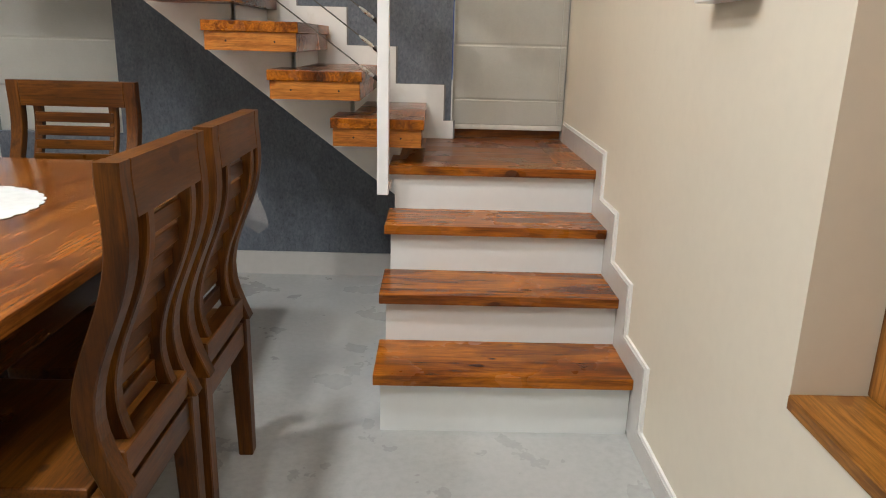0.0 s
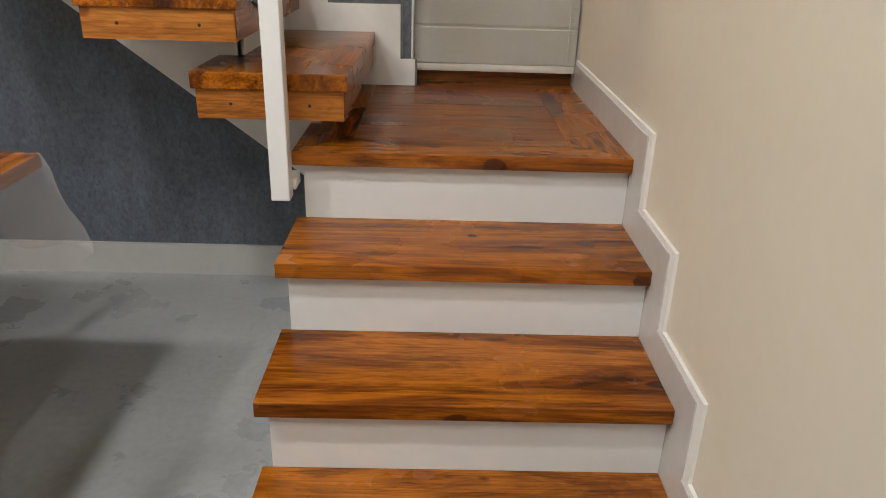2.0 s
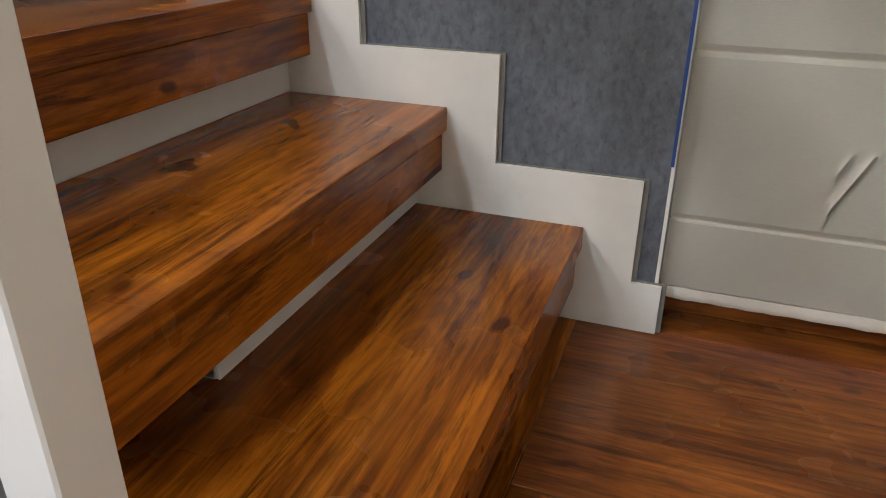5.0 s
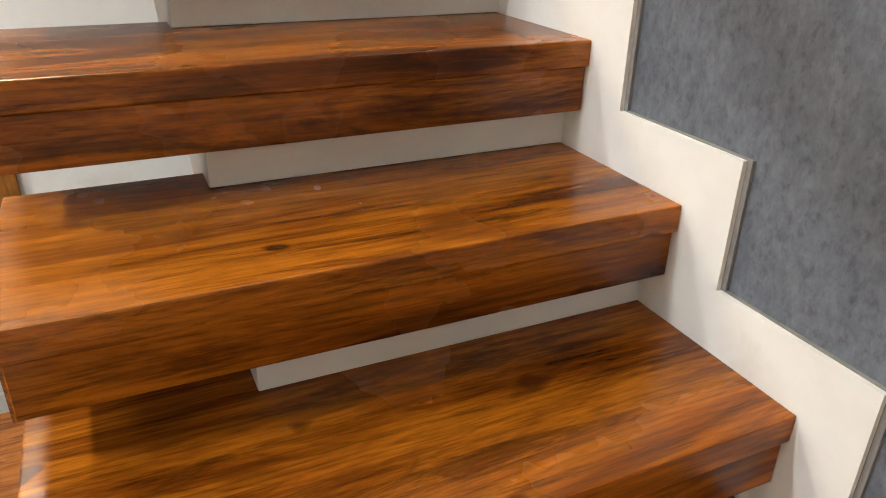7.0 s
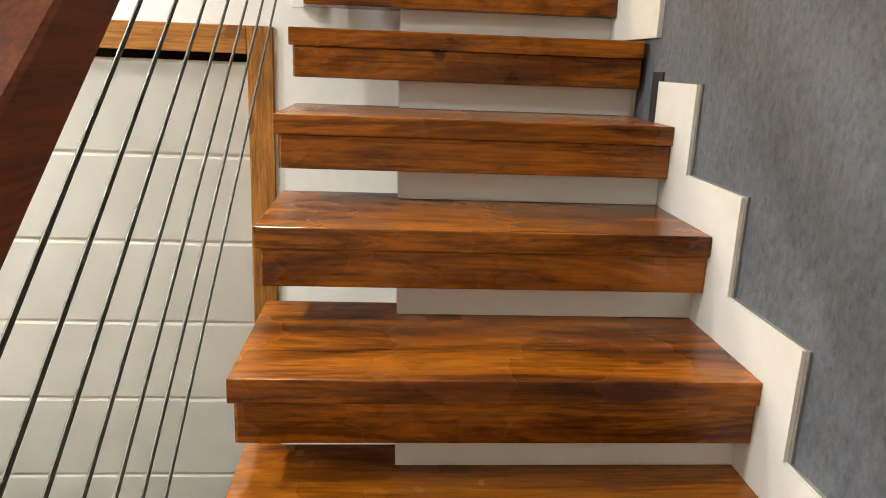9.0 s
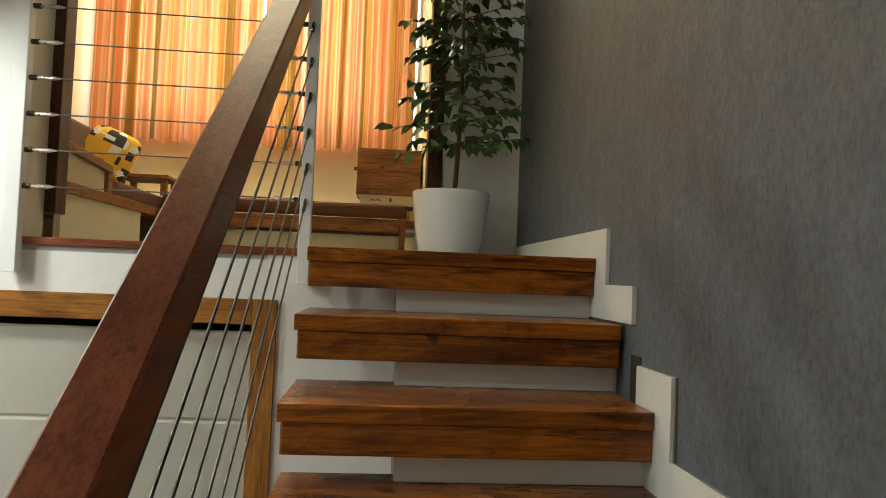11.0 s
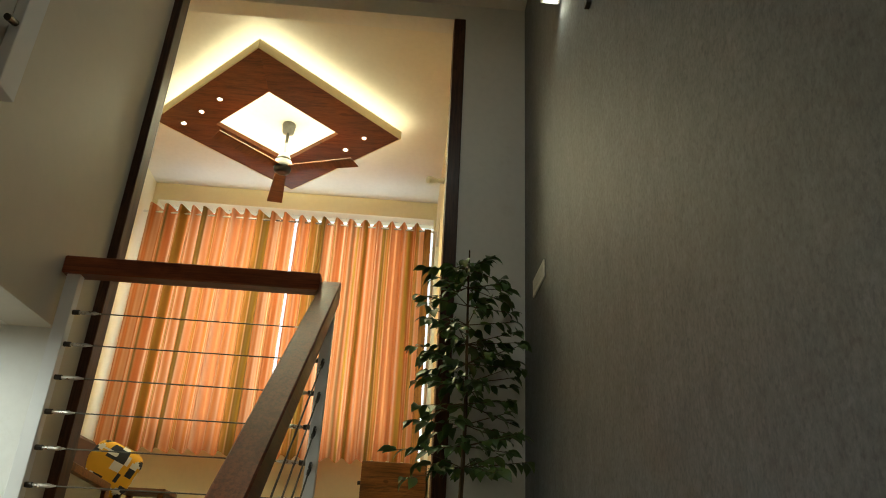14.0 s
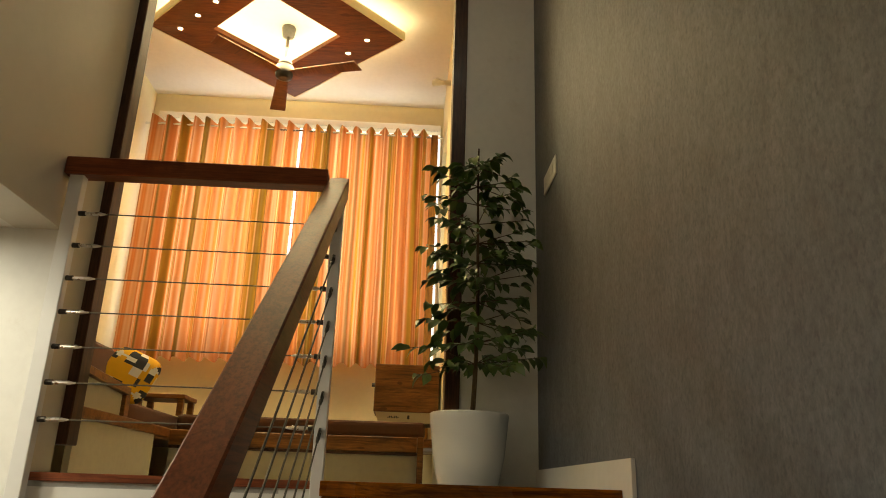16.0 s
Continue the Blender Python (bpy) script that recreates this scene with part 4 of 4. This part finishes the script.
structure("trim", box((FARWALL + 0.06, 1.14, 2.6), (FARWALL + 0.2, 1.20, 5.27), 0.002), frame_z, "brown wooden upright beside the curtain", "trim")

# L-shaped bench along two walls, with cushions
BX, BY = -5.32, -0.455
left = thing("bench", "built-in bench with pale panels, wooden edges and dark cushions", "bench", (0, 0, TOP))
part("panel", box((-5.02, BY - 0.03, -0.002), (-3.97, BY, 0.243)), sofa_panel, left, "pale front panel")
part("panel_end", box((-5.05, BY - 0.40, -0.002), (-5.021, BY, 0.243)), sofa_panel, left)
part("edge_rail", box((BX, BY - 0.06, 0.244), (-3.92, BY + 0.012, 0.298), 0.004), sofa_wood, left, "brown wooden edge")
part("seat_board", box((FARWALL + 0.005, LY0 + 0.005, 0.235), (-3.92, BY - 0.061, 0.29), 0.004), sofa_wood, left)
part("seat_cushion", box((FARWALL + 0.15, LY0 + 0.02, 0.291), (-4.60, BY - 0.05, 0.40), 0.03, 3), cushion_cloth, left, "dark brown seat cushion")
part("arm_panel", prism([(-4.55, 0.299), (-3.95, 0.299), (-3.95, 0.455), (-4.55, 0.415)], BY - 0.055, BY - 0.035, "y"), sofa_panel, left)
part("arm", prism([(-4.60, 0.415), (-3.92, 0.458), (-3.92, 0.500), (-4.60, 0.455)], BY - 0.09, BY - 0.01, "y", 0.003), sofa_wood, left, "brown wooden armrest")
part("arm_post", box((-4.62, BY - 0.08, 0.299), (-4.556, BY - 0.015, 0.415), 0.003), sofa_wood, left)
part("back_cushion", prism([(-0.95, 0.33), (-0.60, 0.33), (-0.68, 0.70), (-0.84, 0.72)], -4.86, -3.97, "x", 0.02), cushion_cloth, left, "brown back cushion")
front = thing("bench", "low wooden bench under the window with a framed panel", "bench", (0, 0, TOP))
part("edge_rail", box((BX - 0.03, BY + 0.013, 0.200), (BX + 0.03, 1.10, 0.293), 0.004), sofa_wood, front, "brown wooden edge")
part("under_rail", box((BX - 0.03, BY + 0.013, 0.182), (BX + 0.018, 1.10, 0.1995), 0.002), dark_z, front, "dark strip below the edge")
part("panel", box((BX - 0.01, BY + 0.013, -0.002), (BX + 0.004, 1.10, 0.1815)), sofa_panel, front, "pale panel below the seat")
part("post", box((BX - 0.03, 1.101, -0.002), (BX + 0.04, 1.14, 0.297), 0.003), sofa_wood, front)
part("seat_board", box((FARWALL + 0.2, BY + 0.013, 0.235), (BX - 0.031, 1.24, 0.290), 0.004), sofa_wood, front)
part("seat_cushion", box((FARWALL + 0.2, BY + 0.02, 0.2905), (BX - 0.05, 1.15, 0.395), 0.03, 3), cushion_cloth, front, "dark brown seat cushion")
cush = thing("cushion", "yellow cushion with black bars and white patches", "cushion", (-4.75, -0.545, TOP + 0.545), rz=12)
bm = bmesh.new()
bmesh.ops.create_uvsphere(bm, u_segments=48, v_segments=32, radius=1.0)
sq = lambda q: math.copysign(abs(q) ** 0.45, q)
for v in bm.verts:
    x, y, z = v.co
    yy, zz = sq(y) * 0.15, sq(z) * 0.15
    v.co = (x * 0.055 - 0.25 * zz, yy * 0.87 + zz * 0.35, zz * 0.87 - yy * 0.35)
for f in bm.faces:
    f.smooth = True
    p = f.calc_center_median()
    gy, gz = p.y * 8.5 + p.z * 3, p.z * 8.5 - p.y * 3
    bar_y, bar_z = abs(gy % 1 - 0.5) < 0.16, abs(gz % 1 - 0.5) < 0.16
    long_y, long_z = abs((gz + 0.5) % 1 - 0.5) < 0.38 and int(gy // 1 + gz // 1) % 2 == 0, abs((gy + 0.5) % 1 - 0.5) < 0.38
    f.material_index = 1 if (bar_y and long_y) or (bar_z and long_z and int(gy // 1) % 3 == 0) else (0 if bar_y or bar_z or int(gy // 1 + gz // 1) % 2 else 2)
part("cover", bm, [yellow_cloth, black_cloth, white_cloth], cush)
stool = thing("arm_table", "small brown wooden frame table on the bench", "table", (-5.72, -0.63, TOP + 0.4005))
part("top", box((-0.15, -0.17, 0.11), (0.15, 0.17, 0.14), 0.004), sofa_wood, stool)
for sx in (-1, 1):
    for sy in (-1, 1):
        part("leg", box((sx * 0.12 - 0.02, sy * 0.14 - 0.02, 0.0), (sx * 0.12 + 0.02, sy * 0.14 + 0.02, 0.1095), 0.003), sofa_wood, stool)
cab = thing("wooden_box", "brown wooden box with a pale printed base on the bench", "box", (-5.64, 1.02, TOP + 0.3955))
part("body", box((-0.17, -0.216, 0.070), (0.17, 0.216, 0.385), 0.004), sofa_wood, cab)
part("base", prism([(-0.18, 0.0), (0.18, 0.0), (0.205, 0.0695), (-0.205, 0.0695)], -0.165, 0.165, "x", 0.002), card, cab, "pale printed base")
part("knob", rod((0.10, -0.216, 0.25), (0.10, -0.238, 0.25), 0.013), dark_metal, cab)
bm = bmesh.new()
for k in range(7):
    add_box(bm, (0.1652, -0.12 + k * 0.011, 0.030), (0.1658, -0.113 + k * 0.011, 0.044 if k % 3 else 0.038))
add_box(bm, (0.1652, 0.01, 0.025), (0.1658, 0.025, 0.05))
part("print", bm, dark_metal, cab, "dark printed marks")
lampb = thing("wall_bulb", "white bulb on a wall holder", "lamp", (-5.40, LY1, 5.22))
part("holder", rod((0, -0.001, 0), (0, -0.05, 0), 0.022), plastic_white, lampb)
part("bulb", lathe([(0.012, 0), (0.02, 0.02), (0.034, 0.06), (0.025, 0.09), (0.005, 0.098)], 16), plastic_white, lampb).matrix_basis = pose(0, -0.05, 0, 90, 0, 0)
